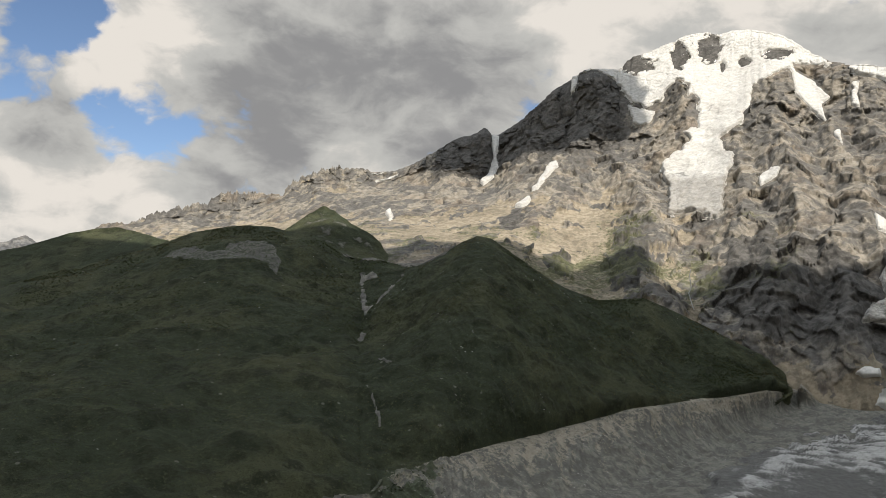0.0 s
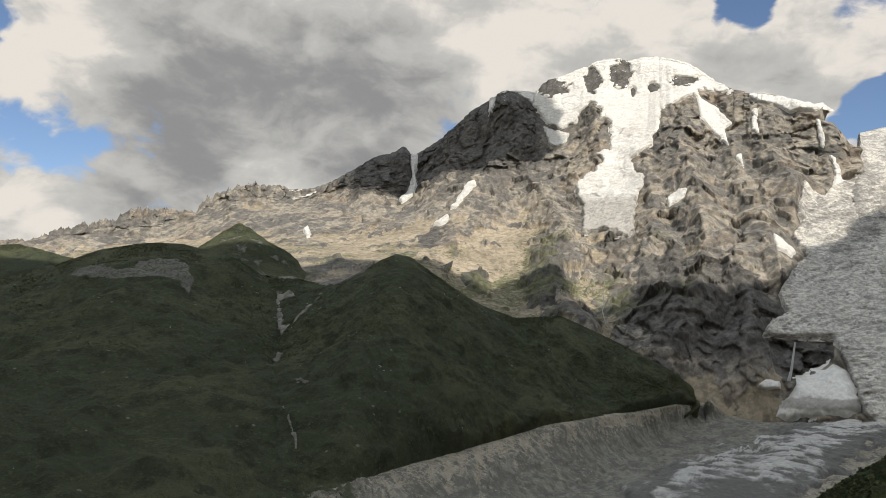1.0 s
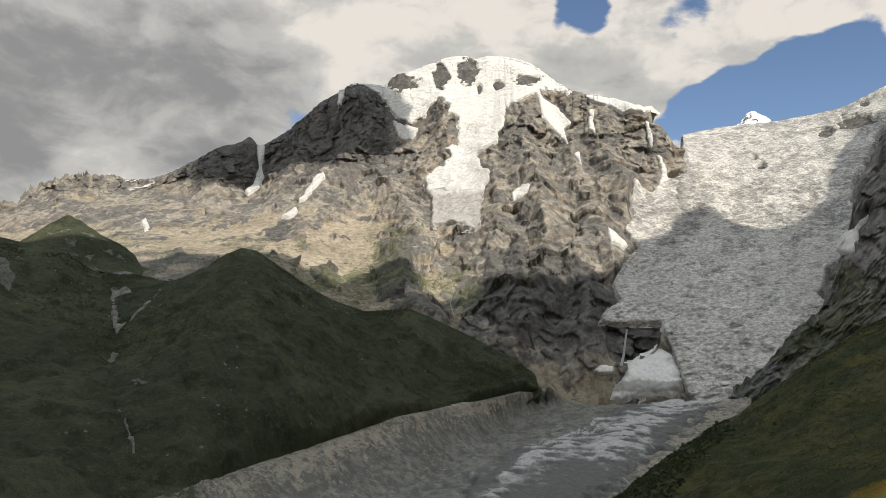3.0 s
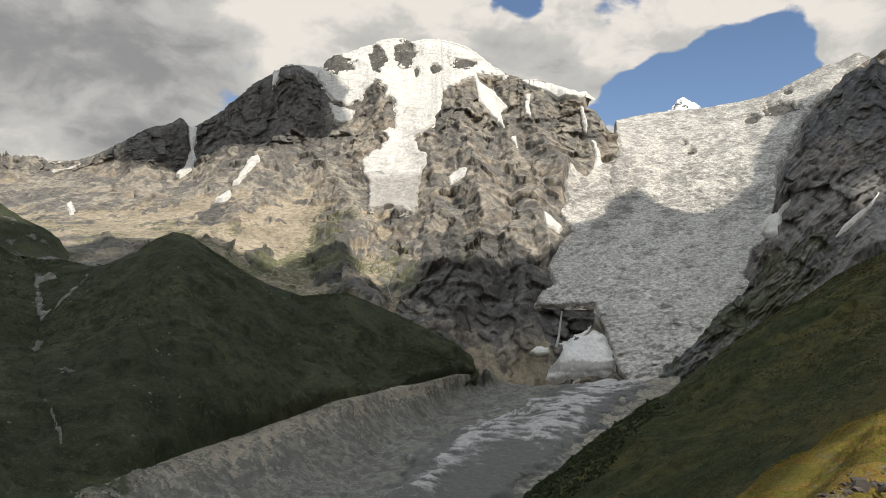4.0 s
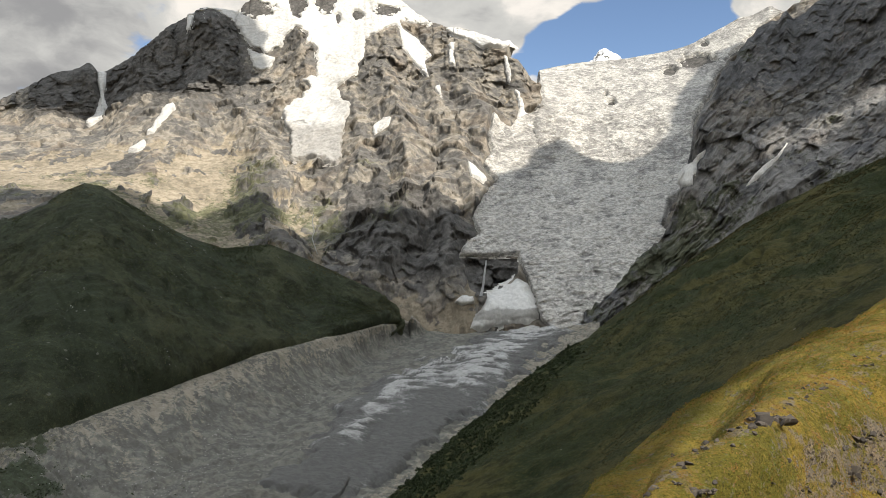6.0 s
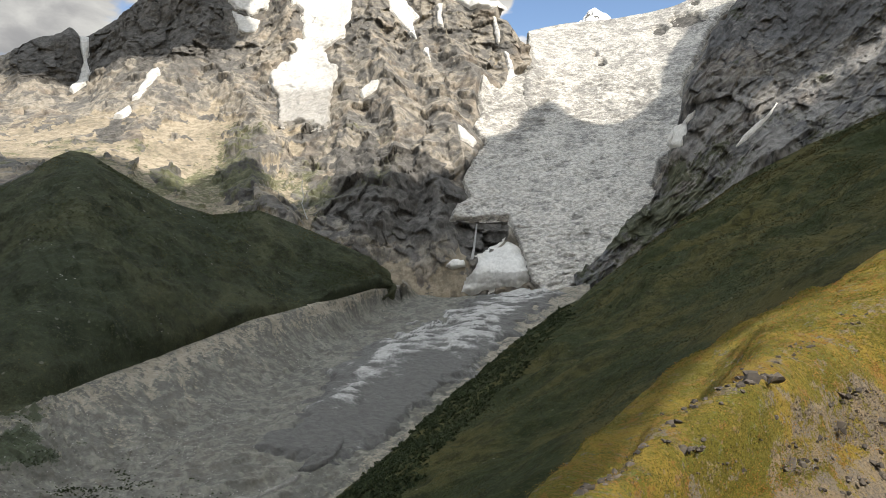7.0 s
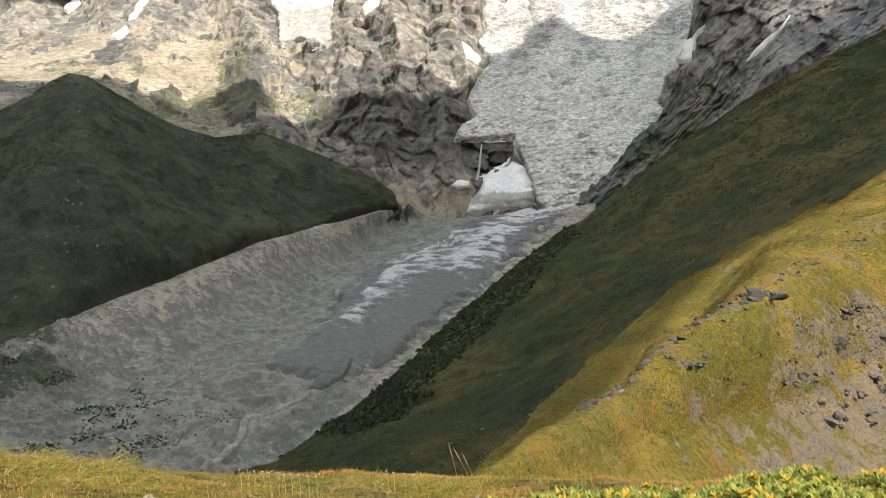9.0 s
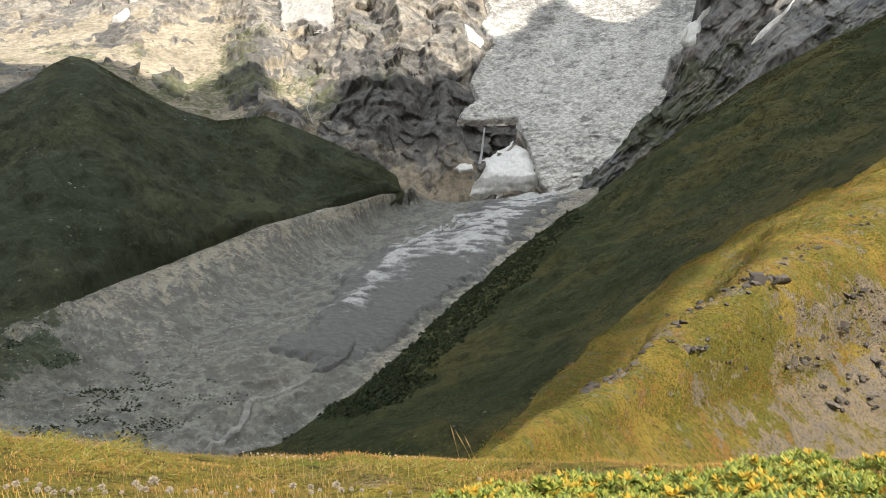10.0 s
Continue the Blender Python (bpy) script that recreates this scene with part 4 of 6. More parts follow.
def normals(p):
    n = np.cross(np.gradient(p, axis=1), np.gradient(p, axis=0))
    n /= np.linalg.norm(n, axis=2)[..., None] + 1e-9
    away = (n * (p - (0, 0, EYE))).sum(2) > 0
    n[away] *= -1
    return n


class Relief:
    """A sheet of ground drawn between guide lines (bearing in degrees, distance, height), from the nearest to the farthest."""

    def __init__(self, guides, step, counts, back=((60, -60), (260, -320)), lo=None, hi=None, jag=None):
        lines = [np.array(g, float) for g in guides]
        lo = min(g[0, 0] for g in lines) if lo is None else lo
        hi = max(g[-1, 0] for g in lines) if hi is None else hi
        a = np.arange(lo, hi + step, step)
        r = [np.interp(a, g[:, 0], g[:, 1]) for g in lines]
        z = [np.interp(a, g[:, 0], g[:, 2]) for g in lines]
        if jag is not None:
            z[-1] = z[-1] + jag(a)
        rr, zz, vv = [], [], []
        for k in range(len(lines) - 1):
            for s in np.linspace(0, 1, counts[k], endpoint=False):
                for target, src in ((rr, r), (zz, z)):
                    p0, p1, p2, p3 = src[max(k - 1, 0)], src[k], src[k + 1], src[min(k + 2, len(src) - 1)]
                    m1, m2 = (p2 - p0) / 2, (p3 - p1) / 2
                    target.append((2 * s**3 - 3 * s**2 + 1) * p1 + (s**3 - 2 * s**2 + s) * m1 * 0.8
                                  + (3 * s**2 - 2 * s**3) * p2 + (s**3 - s**2) * m2 * 0.8)
                vv.append(k + s)
        rr.append(r[-1]), zz.append(z[-1]), vv.append(len(lines) - 1.0)
        for i, (dr, dz) in enumerate(back):
            rr.append(r[-1] + dr), zz.append(z[-1] + dz), vv.append(len(lines) + i * 0.5)
        self.r, self.z, self.v = np.array(rr), np.array(zz), np.array(vv)[:, None] * np.ones(len(a))
        self.a = np.radians(a)[None, :] * np.ones((len(rr), 1))
        self.p = np.stack([self.r * np.sin(self.a), self.r * np.cos(self.a), self.z], 2)
        self.n = normals(self.p)
        self.top = len(lines) - 1
        self.bearing = np.degrees(self.a)
        self.rise = np.degrees(np.arctan2(self.z - EYE, self.r))
        self.q = self.p.copy()
        self.blotch = 0.0

    def spread(self, outline, wander=0.0, size=120.0):
        o = np.array(outline)
        (a0, e0), (a1, e1) = o.min(0) - 1.0, o.max(0) + 1.0
        near = (self.bearing > a0) & (self.bearing < a1) & (self.rise > e0) & (self.rise < e1)
        d = np.full(self.bearing.shape, -9.0)
        part = inside(self.bearing[near], self.rise[near], outline)
        d[near] = part + wander * fbm(self.p[near], size, 4)
        return d


def sheet_object(name, p, mat, keep=None, facets=False, **layers):
    """A grid of points as one mesh, with named numbers for the material."""
    rows, cols = p.shape[:2]
    idx = np.arange(rows * cols).reshape(rows, cols)
    quads = np.stack([idx[:-1, :-1], idx[:-1, 1:], idx[1:, 1:], idx[1:, :-1]], 2).reshape(-1, 4)
    flat = p.reshape(-1, 3)
    values = {k: np.asarray(v, float).reshape(-1) for k, v in layers.items()}
    if keep is not None:
        on = keep.reshape(-1)[quads].any(1)
        quads = quads[on]
        used, quads = np.unique(quads, return_inverse=True)
        quads = quads.reshape(-1, 4)
        flat = flat[used]
        values = {k: v[used] for k, v in values.items()}
    mesh = bpy.data.meshes.new(name)
    mesh.vertices.add(len(flat))
    mesh.vertices.foreach_set("co", flat.astype(np.float32).ravel())
    mesh.loops.add(quads.size)
    mesh.loops.foreach_set("vertex_index", quads.astype(np.int32).ravel())
    mesh.polygons.add(len(quads))
    mesh.polygons.foreach_set("loop_start", np.arange(0, quads.size, 4, dtype=np.int32))
    mesh.polygons.foreach_set("use_smooth", np.full(len(quads), not facets))
    for k, v in values.items():
        mesh.attributes.new(k, "FLOAT", "POINT").data.foreach_set("value", v.astype(np.float32))
    mesh.update(calc_edges=True)
    mesh.materials.append(mat)
    return new(name, mesh)


def one_piece(d, level):
    """The part of d > level that hangs together with its highest place."""
    on = d > level
    rows, cols = np.nonzero(on)
    r0, r1, c0, c1 = rows.min(), rows.max() + 1, cols.min(), cols.max() + 1
    box = on[r0:r1, c0:c1]
    seed = np.zeros(box.shape, bool)
    seed[np.unravel_index(np.argmax(np.where(box, d[r0:r1, c0:c1], -99)), box.shape)] = True
    while True:
        grown = seed.copy()
        for _ in range(12):
            g = grown.copy()
            g[1:] |= grown[:-1]
            g[:-1] |= grown[1:]
            g[:, 1:] |= grown[:, :-1]
            g[:, :-1] |= grown[:, 1:]
            grown = g & box
        if (grown == seed).all():
            break
        seed = grown
    whole = np.zeros(on.shape, bool)
    whole[r0:r1, c0:c1] = seed
    return whole


def laid(name, relief, outline, mat, thick, label, category, wander=0.12, soft=0.35, size=60.0, rough=None, holes=(), sink=6.0, facets=False, **layers):
    """A layer of snow or ice lying in an outline on a relief: full in the middle, running out into the rock."""
    d = relief.spread(outline, wander, size)
    for bearing, height, wide, high in holes:
        e = np.hypot((relief.bearing - bearing) / wide, (relief.rise - height) / high) - 1 + 0.5 * relief.blotch
        d = np.minimum(d, e * min(wide, high))
    d = np.where(relief.v > relief.top, -9.0, d)
    full = smooth(d, -soft * 0.4, soft)
    lift = thick * full - sink * (1 - full)
    base = relief.soft + relief.n * lift[..., None] + np.array((0, 0, 0.15)) * lift[..., None]
    if rough is not None:
        base = base + relief.n * (rough * full)[..., None]
    ob = sheet_object(name, base, mat, keep=one_piece(d, -soft * 0.6), facets=facets, **{k: v for k, v in layers.items()})
    return tagged(ob, label, category)

# ---- the massif, its far ridge and the bed of the icefall ----
def spires(a):
    far = smooth(a, -25, -22) * (1 - smooth(a, -9, -3))
    rugged = perlin(np.stack([a * 3.0, a * 0, a * 0 + 3.1], 1)) * 1.0 + np.abs(perlin(np.stack([a * 7.0, a * 0 + 9.0, a * 0], 1))) * 1.6
    return -90 * (1 - smooth(a, -24.9, -24.0)) + far * 36 * rugged + (1 - far) * (1 - smooth(a, 29, 31)) * 9 * perlin(np.stack([a * 4.0, a * 0 + 5, a * 0], 1))


def evened(values, reach):
    """Values on a grid, averaged over a neighbourhood."""
    for axis in (0, 1):
        total = 0.0
        for k in range(-reach, reach + 1):
            rolled = np.roll(values, k, axis)
            total = total + rolled
        values = total / (2 * reach + 1)
    return values


def facets_of(p, size, seed, tilt=0.55):
    """Broken rock faces: cells of random size, each a plane of its own tilt. Gives the relief in metres and a chance for each cell."""
    q = (np.asarray(p) / size).astype(np.float32)
    cell = np.floor(q)
    best = np.full(q.shape[:2], 9.0, np.float32)
    lift = np.zeros(q.shape[:2], np.float32)
    luck = np.zeros(q.shape[:2], np.float32)
    rng = np.random.RandomState(seed)
    at, lean, chance = rng.uniform(0, 1, (256, 3)).astype(np.float32), rng.normal(size=(256, 3)).astype(np.float32) * tilt, rng.uniform(0, 1, 256).astype(np.float32)
    lean[:, 2] *= 0.3
    for dx in (-1, 0, 1):
        for dy in (-1, 0, 1):
            for dz in (-1, 0, 1):
                c = cell + (dx, dy, dz)
                i = c.astype(np.int32) & 255
                h = PERM[PERM[PERM[i[..., 0]] + i[..., 1]] + i[..., 2]]
                off = q - c - at[h]
                d = (off * off).sum(2)
                near = d < best
                best = np.where(near, d, best)
                lift = np.where(near, (off * lean[h]).sum(2), lift)
                luck = np.where(near, chance[h], luck)
    return lift * size, luck


def sight(relief):
    """The directions from the pass to the places of a relief."""
    d = relief.p - np.array((0, 0, EYE))
    return d / np.linalg.norm(d, axis=2)[..., None]


def buttress(relief, line, tall, wide, wander=0.35):
    """A rock rib that stands out along a line and falls off to both sides."""
    o = np.array(line)
    x = relief.bearing + wander * relief.bend_a
    y = relief.rise + wander * relief.bend_b
    far = np.full(x.shape, 99.0)
    for (ax, ay), (bx, by) in zip(o[:-1], o[1:]):
        ex, ey = bx - ax, by - ay
        k = np.clip(((x - ax) * ex + (y - ay) * ey) / (ex * ex + ey * ey), 0, 1)
        far = np.minimum(far, np.hypot(x - ax - k * ex, y - ay - k * ey))
    return tall * np.clip(1 - far / wide, 0, 1) ** 1.15


massif = Relief([FOOT, LOWER, MIDDLE, UPPER, CREST_FAR + CREST_WEST + CREST_SUMMIT + CREST_ICE], 0.075, (50, 120, 110, 130), jag=spires)
massif.bend_a, massif.bend_b = fbm(massif.p, 150, 4), fbm(massif.p + 500, 150, 4)
toward = -sight(massif)
fade = 1 - 0.85 * smooth(massif.v, massif.top - 0.2, massif.top) * (massif.v <= massif.top)
distant = 1 - 0.45 * (1 - smooth(massif.bearing, -6, 2))
calm = 0.25 * smooth(massif.v, 0.0, 0.25) + 0.75 * smooth(massif.v, 0.1, 0.9)
ice_bed = smooth(massif.spread(ICEFALL), -0.3, 0.3)
under = ice_bed.copy()
SNOWS = (SNOW_CAP, SNOW_TONGUE, SNOW_EAST, SNOW_SHOULDER, SNOW_COULOIR, SNOW_CONE, SNOW_LOBE)
PATCHES = (PATCH_A, PATCH_B, PATCH_C, PATCH_D, PATCH_E, PATCH_F, PATCH_G, PATCH_H, PATCH_K, PATCH_L, PATCH_M, PATCH_N, PATCH_O, PATCH_P)
for outline in SNOWS + PATCHES:
    under = np.maximum(under, smooth(massif.spread(outline), -0.25, 0.0))
buttresses = np.zeros(massif.r.shape)
for line, tall, wide in ((RIB_A, 70, 1.5), (RIB_B, 130, 2.6), (RIB_C, 80, 1.6), (RIB_D, 110, 2.0), (RIB_E, 90, 1.6), (RIB_F, 80, 1.8), (RIB_G, 80, 1.9), (RIB_H, 120, 2.6),
                         (RIB_I, 90, 2.2), (RIB_J, 90, 2.0), (RIB_K, 50, 1.5), (RIB_L, 80, 1.8), (RIB_M, 90, 2.2), (RIB_N, 90, 2.2), (RIB_O, 60, 2.4)):
    buttresses = np.maximum(buttresses, buttress(massif, line, tall, wide))
bent = massif.p + 45 * np.stack([fbm(massif.p, 260, 3), fbm(massif.p + 900, 260, 3), fbm(massif.p + 1700, 260, 3)], 2)
lumps = fbm(massif.p, 600, 3)
# Gullies run down and away from the summit; ledges slant across them.
fan = np.arctan2(massif.bearing - 20.5, 24.0 - massif.rise)
reach = np.hypot(massif.bearing - 20.5, 24.0 - massif.rise)
gullies = fbm(np.stack([fan * 7.0 + 0.30 * fbm(massif.p, 200, 4), reach * 0.10, 0 * fan], 2), 1.0, 4, ridged=True, gain=0.55)
slant = np.where(massif.bearing < 14, 1.0, -1.0) * smooth(np.abs(massif.bearing - 14), 0, 3)
ledge = fbm(np.stack([(massif.rise + 0.45 * slant * massif.bearing) * 1.1 + 0.5 * massif.bend_a, massif.bearing * 0.22, 0 * fan + 7], 2), 1.0, 4, ridged=True, gain=0.6)
crags = fbm(bent * (1, 1, 0.7), 170, 3, ridged=True, gain=0.5)
kinked = massif.p + 6 * np.stack([fbm(massif.p, 40, 3), fbm(massif.p + 300, 50, 3), fbm(massif.p + 600, 50, 3)], 2)
slabs, luck = facets_of(kinked * (1, 1, 0.45), 95, 3, 0.75)
splits, luck_small = facets_of(kinked * (1, 1, 0.5), 38, 4, 0.75)
streak = fbm(np.stack([fan * 26 + 1.0 * fbm(massif.p, 120, 3), reach * 0.7, 0 * fan + 4], 2), 1.0, 4, gain=0.6)
murk = np.maximum.reduce([smooth(massif.spread(DARK_A, 0.9, 90.0), -0.25, 0.25), smooth(massif.spread(DARK_B, 0.5, 70.0), -0.15, 0.2),
                          smooth(massif.spread(DARK_C, 0.3, 70.0), -0.1, 0.15), smooth(massif.spread(DARK_D, 0.3, 70.0), -0.1, 0.15)])
height = massif.p[..., 2]
rise = massif.rise
# The west peak lies in shade; that shade is also put into its colour.
shaded_west_peak = smooth(massif.bearing, -3, 1) * (1 - smooth(massif.bearing, 12, 15)) * smooth(rise - np.interp(massif.bearing, (-2, 4, 9, 14), (8.0, 9.4, 9.8, 11.2)) + 0.8 * massif.bend_a, -0.3, 0.5)
apron = smooth(massif.v, 0.75, 1.1) * (1 - smooth(massif.v, 2.0, 2.5)) * (1 - smooth(massif.bearing, 13, 20)) * (1 - 0.7 * shaded_west_peak)
# Debris fills the hollows between the ribs; the aprons under the walls are mostly debris.
stand_out = 0.011 * buttresses + 0.55 * crags + 0.40 * gullies + 0.40 * ledge
fans = smooth(-rise, 0.8, 3.6) * (1 - smooth(massif.bearing, 29, 30.5))
filled = smooth(0.72 + 0.80 * apron + 0.9 * fans - 0.35 * smooth(height, 650, 1000) - 0.4 * shaded_west_peak - 0.5 * murk - stand_out + 0.45 * (luck - 0.5) + 0.25 * (luck_small - 0.5) + 0.35 * fbm(massif.p, 60, 3), -0.05, 0.25)
cliff = smooth(massif.spread(CLIFF), -0.05, 0.2)
amp = fade * distant * calm * (1 - ice_bed)
rough_rock = buttresses + gullies * 26 + ledge * 2 + crags * 6 + slabs * 0.46 + splits * 0.42
rough_rock = lumps * 35 + rough_rock - filled * (crags * 4 + slabs * 0.38 + splits * 0.36 + ledge * 1.5 + gullies * 10)
facing = np.abs((massif.n * toward).sum(2))[..., None]
outward = massif.n + (toward - massif.n) * smooth(facing, 0.25, 0.65)
rough_rock = amp * rough_rock * (1 - 0.65 * fans) * (0.35 + 0.65 * smooth(facing[..., 0], 0.15, 0.6))
even = evened(rough_rock, 9)
massif.soft = massif.p + outward * even[..., None]
massif.n = outward
massif.q = massif.p + outward * (rough_rock * (1 - under) + (even - 3) * under - 14 * cliff)[..., None]
# Rock islands in the snow and the ice: bearing, rise, half width, half height.
HOLES = [(13.94, 17.1, 1.2, 0.6), (17.06, 17.5, 0.6, 0.85), (19.09, 17.9, 0.75, 0.95), (20.0, 16.62, 0.2, 0.32), (21.44, 16.7, 0.4, 0.3), (23.6, 17.0, 0.9, 0.32)]
NUNATAKS = [(45.77, 12.29, 1.1, 0.45), (43.94, 11.78, 0.5, 0.28), (39.82, 9.88, 0.28, 0.22), (39.37, 10.47, 0.12, 0.1), (46.28, 13.44, 0.2, 0.15)]
islands = np.zeros(massif.r.shape)
for bearing, tall, wide, high in HOLES + NUNATAKS:
    islands = np.maximum(islands, smooth(1.6 - np.hypot((massif.bearing - bearing) / wide, (massif.rise - tall) / high), 0.0, 0.3))
veg = 0.34 * (1 - smooth(height, 120, 560)) - 0.3 * smooth(massif.bearing, 24, 28) + 0.12 * apron + 0.25 * fbm(massif.p, 220, 4) - 0.5 * cliff - 0.25 * shaded_west_peak
snow = 0.10 + 0.30 * smooth(height, 900, 1350) + 0.22 * filled * smooth(height, 850, 1150)
# dark: rock islands, crags, cliff, hollows between crags, and painted west-peak shade.
mountain = tagged(sheet_object("mountain", massif.q, ROCK, streak=0.6 * streak + 2.6 * (luck - 0.5) + 1.6 * (luck_small - 0.5), scree=filled * (1 - ice_bed) * (1 - 0.35 * fans), dark=0.9 * islands + 0.8 * murk * (1 - 0.8 * fans) + 0.85 * shaded_west_peak + 1.3 * cliff + 0.3 * smooth(-crags, -0.2, 0.3) * (1 - filled), veg=veg, snow=snow),
                  "rugged grey granite mountain with pale scree and high snow", "mountain")

massif.blotch = fbm(massif.p, 40, 3)
# Crevasses arc across the ice; lanes of debris run down it.
arcs = massif.rise * 1.9 + 0.020 * (massif.bearing - 38) ** 2 + 0.5 * fbm(massif.p, 120, 3)
seracs = fbm(np.stack([arcs * 1.5, massif.bearing * 0.85 + 0.4 * massif.bend_a, 0 * arcs], 2), 1.0, 4, ridged=True, gain=0.6)
steps = fbm(np.stack([arcs * 0.5, massif.bearing * 0.3, 0 * arcs + 3], 2), 1.0, 3, ridged=True)
lane = fbm(np.stack([(massif.bearing - 36 - 0.55 * massif.rise) * 0.42 + 0.25 * massif.bend_b, massif.rise * 0.10, 0 * arcs + 11], 2), 1.0, 4)
laid("summit_snowfield", massif, SNOW_CAP, SNOW, 9, "bright white snow cap on the rocky summit", "snowfield", soft=0.10, wander=0.26, holes=HOLES,
     rough=steps * 5 + seracs * 2, dirt_tone=0.05 + 0.12 * seracs)
laid("hanging_glacier", massif, SNOW_TONGUE, SNOW, 12, "steep white hanging glacier between dark rock ribs", "glacier", soft=0.10, wander=0.26,
     rough=seracs * 9 + steps * 5, dirt_tone=0.1 + 0.75 * smooth(-massif.rise, -9.2, -8.2) + 0.25 * seracs)
laid("snow_chute", massif, SNOW_EAST, SNOW, 10, "white snow chute below the summit", "snowfield", soft=0.08, wander=0.08, dirt_tone=0.05 + 0 * seracs)
laid("snow_cornice", massif, SNOW_SHOULDER, SNOW, 24, "thick white snow cornice on the shoulder ridge", "snowfield", soft=0.12, wander=0.05, dirt_tone=0.05 + 0 * seracs)
laid("snow_couloir", massif, SNOW_COULOIR, SNOW, 14, "narrow white snow couloir below a rock notch", "snowfield", wander=0.05, soft=0.06, dirt_tone=0.05 + 0 * seracs)
for outline in PATCHES:
    tagged(laid("snow_patch", massif, outline, SNOW, 12, "small white snow patch lying on the rock face", "snow patch",
                wander=0.10, soft=0.04, size=40.0, dirt_tone=0.1 + 0 * seracs), group="snow patches on the face")
# Dirt, plus upper ice darkened in colour to offset too strong sunlight; darker between seracs.
icy = 0.36 - 0.62 * (seracs - 0.4) + 0.42 * smooth(massif.rise, 3.2, 6) + 0.45 * lane * (1 - smooth(massif.rise, 8, 11)) + 0.18 * smooth(-massif.rise, -2, 4)
laid("icefall", massif, ICEFALL, ICE, 16 * (1 - 0.8 * smooth(massif.v, 3.3, 3.95)), "broken grey-white glacier icefall full of seracs", "glacier", holes=NUNATAKS,
     rough=(seracs * 11 + steps * 8) * (1 - 0.75 * smooth(massif.rise, 8.5, 10.5)), soft=0.15, wander=0.12, sink=6, dirt_tone=icy)
laid("avalanche_cone", massif, SNOW_CONE, OLD_SNOW, 14, "cone of dirty white avalanche snow below the cliff", "snow cone", wander=0.22, soft=0.55, size=40.0, rough=seracs * 2 + 5 * massif.blotch,
     dirt_tone=0.1 + 0.85 * smooth(-massif.rise + 0.25 * massif.blotch, 4.6, 4.9) * (1 - smooth(-massif.rise + 0.2 * massif.blotch, 5.3, 5.6)))
laid("snow_lobe", massif, SNOW_LOBE, OLD_SNOW, 16, "small lobe of old white snow", "snow patch", wander=0.03, soft=0.08, dirt_tone=0.1 + 0 * seracs)

# ---- far peaks ----
for name, line, foot, mat in (("far_peak", FARPEAK, 60, ROCK), ("blue_peak", BLUEPEAK, 100, ROCK_DARK)):
    near = [(a, r - 250, z - foot - 120) for a, r, z in line]
    peak = Relief([near, line], 0.06, (40,), back=((40, -60), (90, -300)), jag=lambda a: 5 * perlin(np.stack([a * 5.0, a * 0, a * 0], 1)))
    peak.q = peak.p + peak.n * (fbm(peak.p, 90, 4, ridged=True) * 16)[..., None]
    tagged(sheet_object(name, peak.q, mat, scree=0 * peak.r, dark=0.2 + 0 * peak.r, veg=0 * peak.r, snow=(0.75 if name == "far_peak" else 0.1) + 0.2 * fbm(peak.p, 60, 3)),
           "small snowy rock peak far behind the icefall" if name == "far_peak" else "blue-grey mountain far behind the hills", "mountain")

# ---- the right-hand rock face ----
face = Relief([[(a, r - 30, z - 150) for a, r, z in FACE_FOOT], FACE_FOOT, FACE_MID, FACE_CREST], 0.075, (14, 90, 160), jag=lambda a: 20 * perlin(np.stack([a * 2.6, a * 0, a * 0 + 8], 1)))
toward = -sight(face)
fade = 1 - 0.7 * smooth(face.v, face.top - 0.15, face.top)
# Ribs and clefts slant down towards the ice.
down = face.bearing * 0.75 - face.rise * 0.62
face_ribs = fbm(np.stack([down * 0.42 + 0.28 * fbm(face.p, 180, 4), (face.bearing + face.rise) * 0.07, 0 * down], 2), 1.0, 4, ridged=True, gain=0.6)
face_crags = fbm(face.p * (1, 1, 0.7), 110, 4, ridged=True, gain=0.6)
face_slabs, face_luck = facets_of(face.p + 5 * np.stack([fbm(face.p, 45, 3), fbm(face.p + 300, 45, 3), 0 * face.r], 2) * (1, 1, 0.5), 75, 6, 0.75)
face_splits, face_small = facets_of(face.p * (1, 1, 0.6), 28, 7, 0.75)
face_bands = fbm(face.p * (0.3, 0.3, 1.6) + (0, 0, 40), 150, 3, ridged=True)
face.q = face.p + toward * (fade * (face_ribs * 48 + face_crags * 5 + face_bands * 3 + face_slabs * 0.28 + face_splits * 0.28 + fbm(face.p, 420, 2) * 30))[..., None]
face.soft = face.p + toward * (fade * (face_ribs * 30 + fbm(face.p, 420, 2) * 30))[..., None]
face_low = 1 - smooth(face.rise, 2.5, 6.5)
# Green patch whose sunlight is painted in by lifting dark; rock darkens upwards.
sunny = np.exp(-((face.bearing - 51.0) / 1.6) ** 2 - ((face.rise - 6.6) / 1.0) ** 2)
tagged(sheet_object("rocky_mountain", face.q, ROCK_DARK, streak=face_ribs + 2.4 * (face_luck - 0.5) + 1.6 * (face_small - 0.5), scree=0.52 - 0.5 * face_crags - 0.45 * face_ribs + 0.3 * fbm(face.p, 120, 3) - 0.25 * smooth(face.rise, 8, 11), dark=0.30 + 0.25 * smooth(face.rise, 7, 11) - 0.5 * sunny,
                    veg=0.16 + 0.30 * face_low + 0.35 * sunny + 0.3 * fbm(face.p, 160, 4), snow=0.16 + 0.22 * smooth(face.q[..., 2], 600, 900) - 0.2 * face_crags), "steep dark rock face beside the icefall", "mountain")
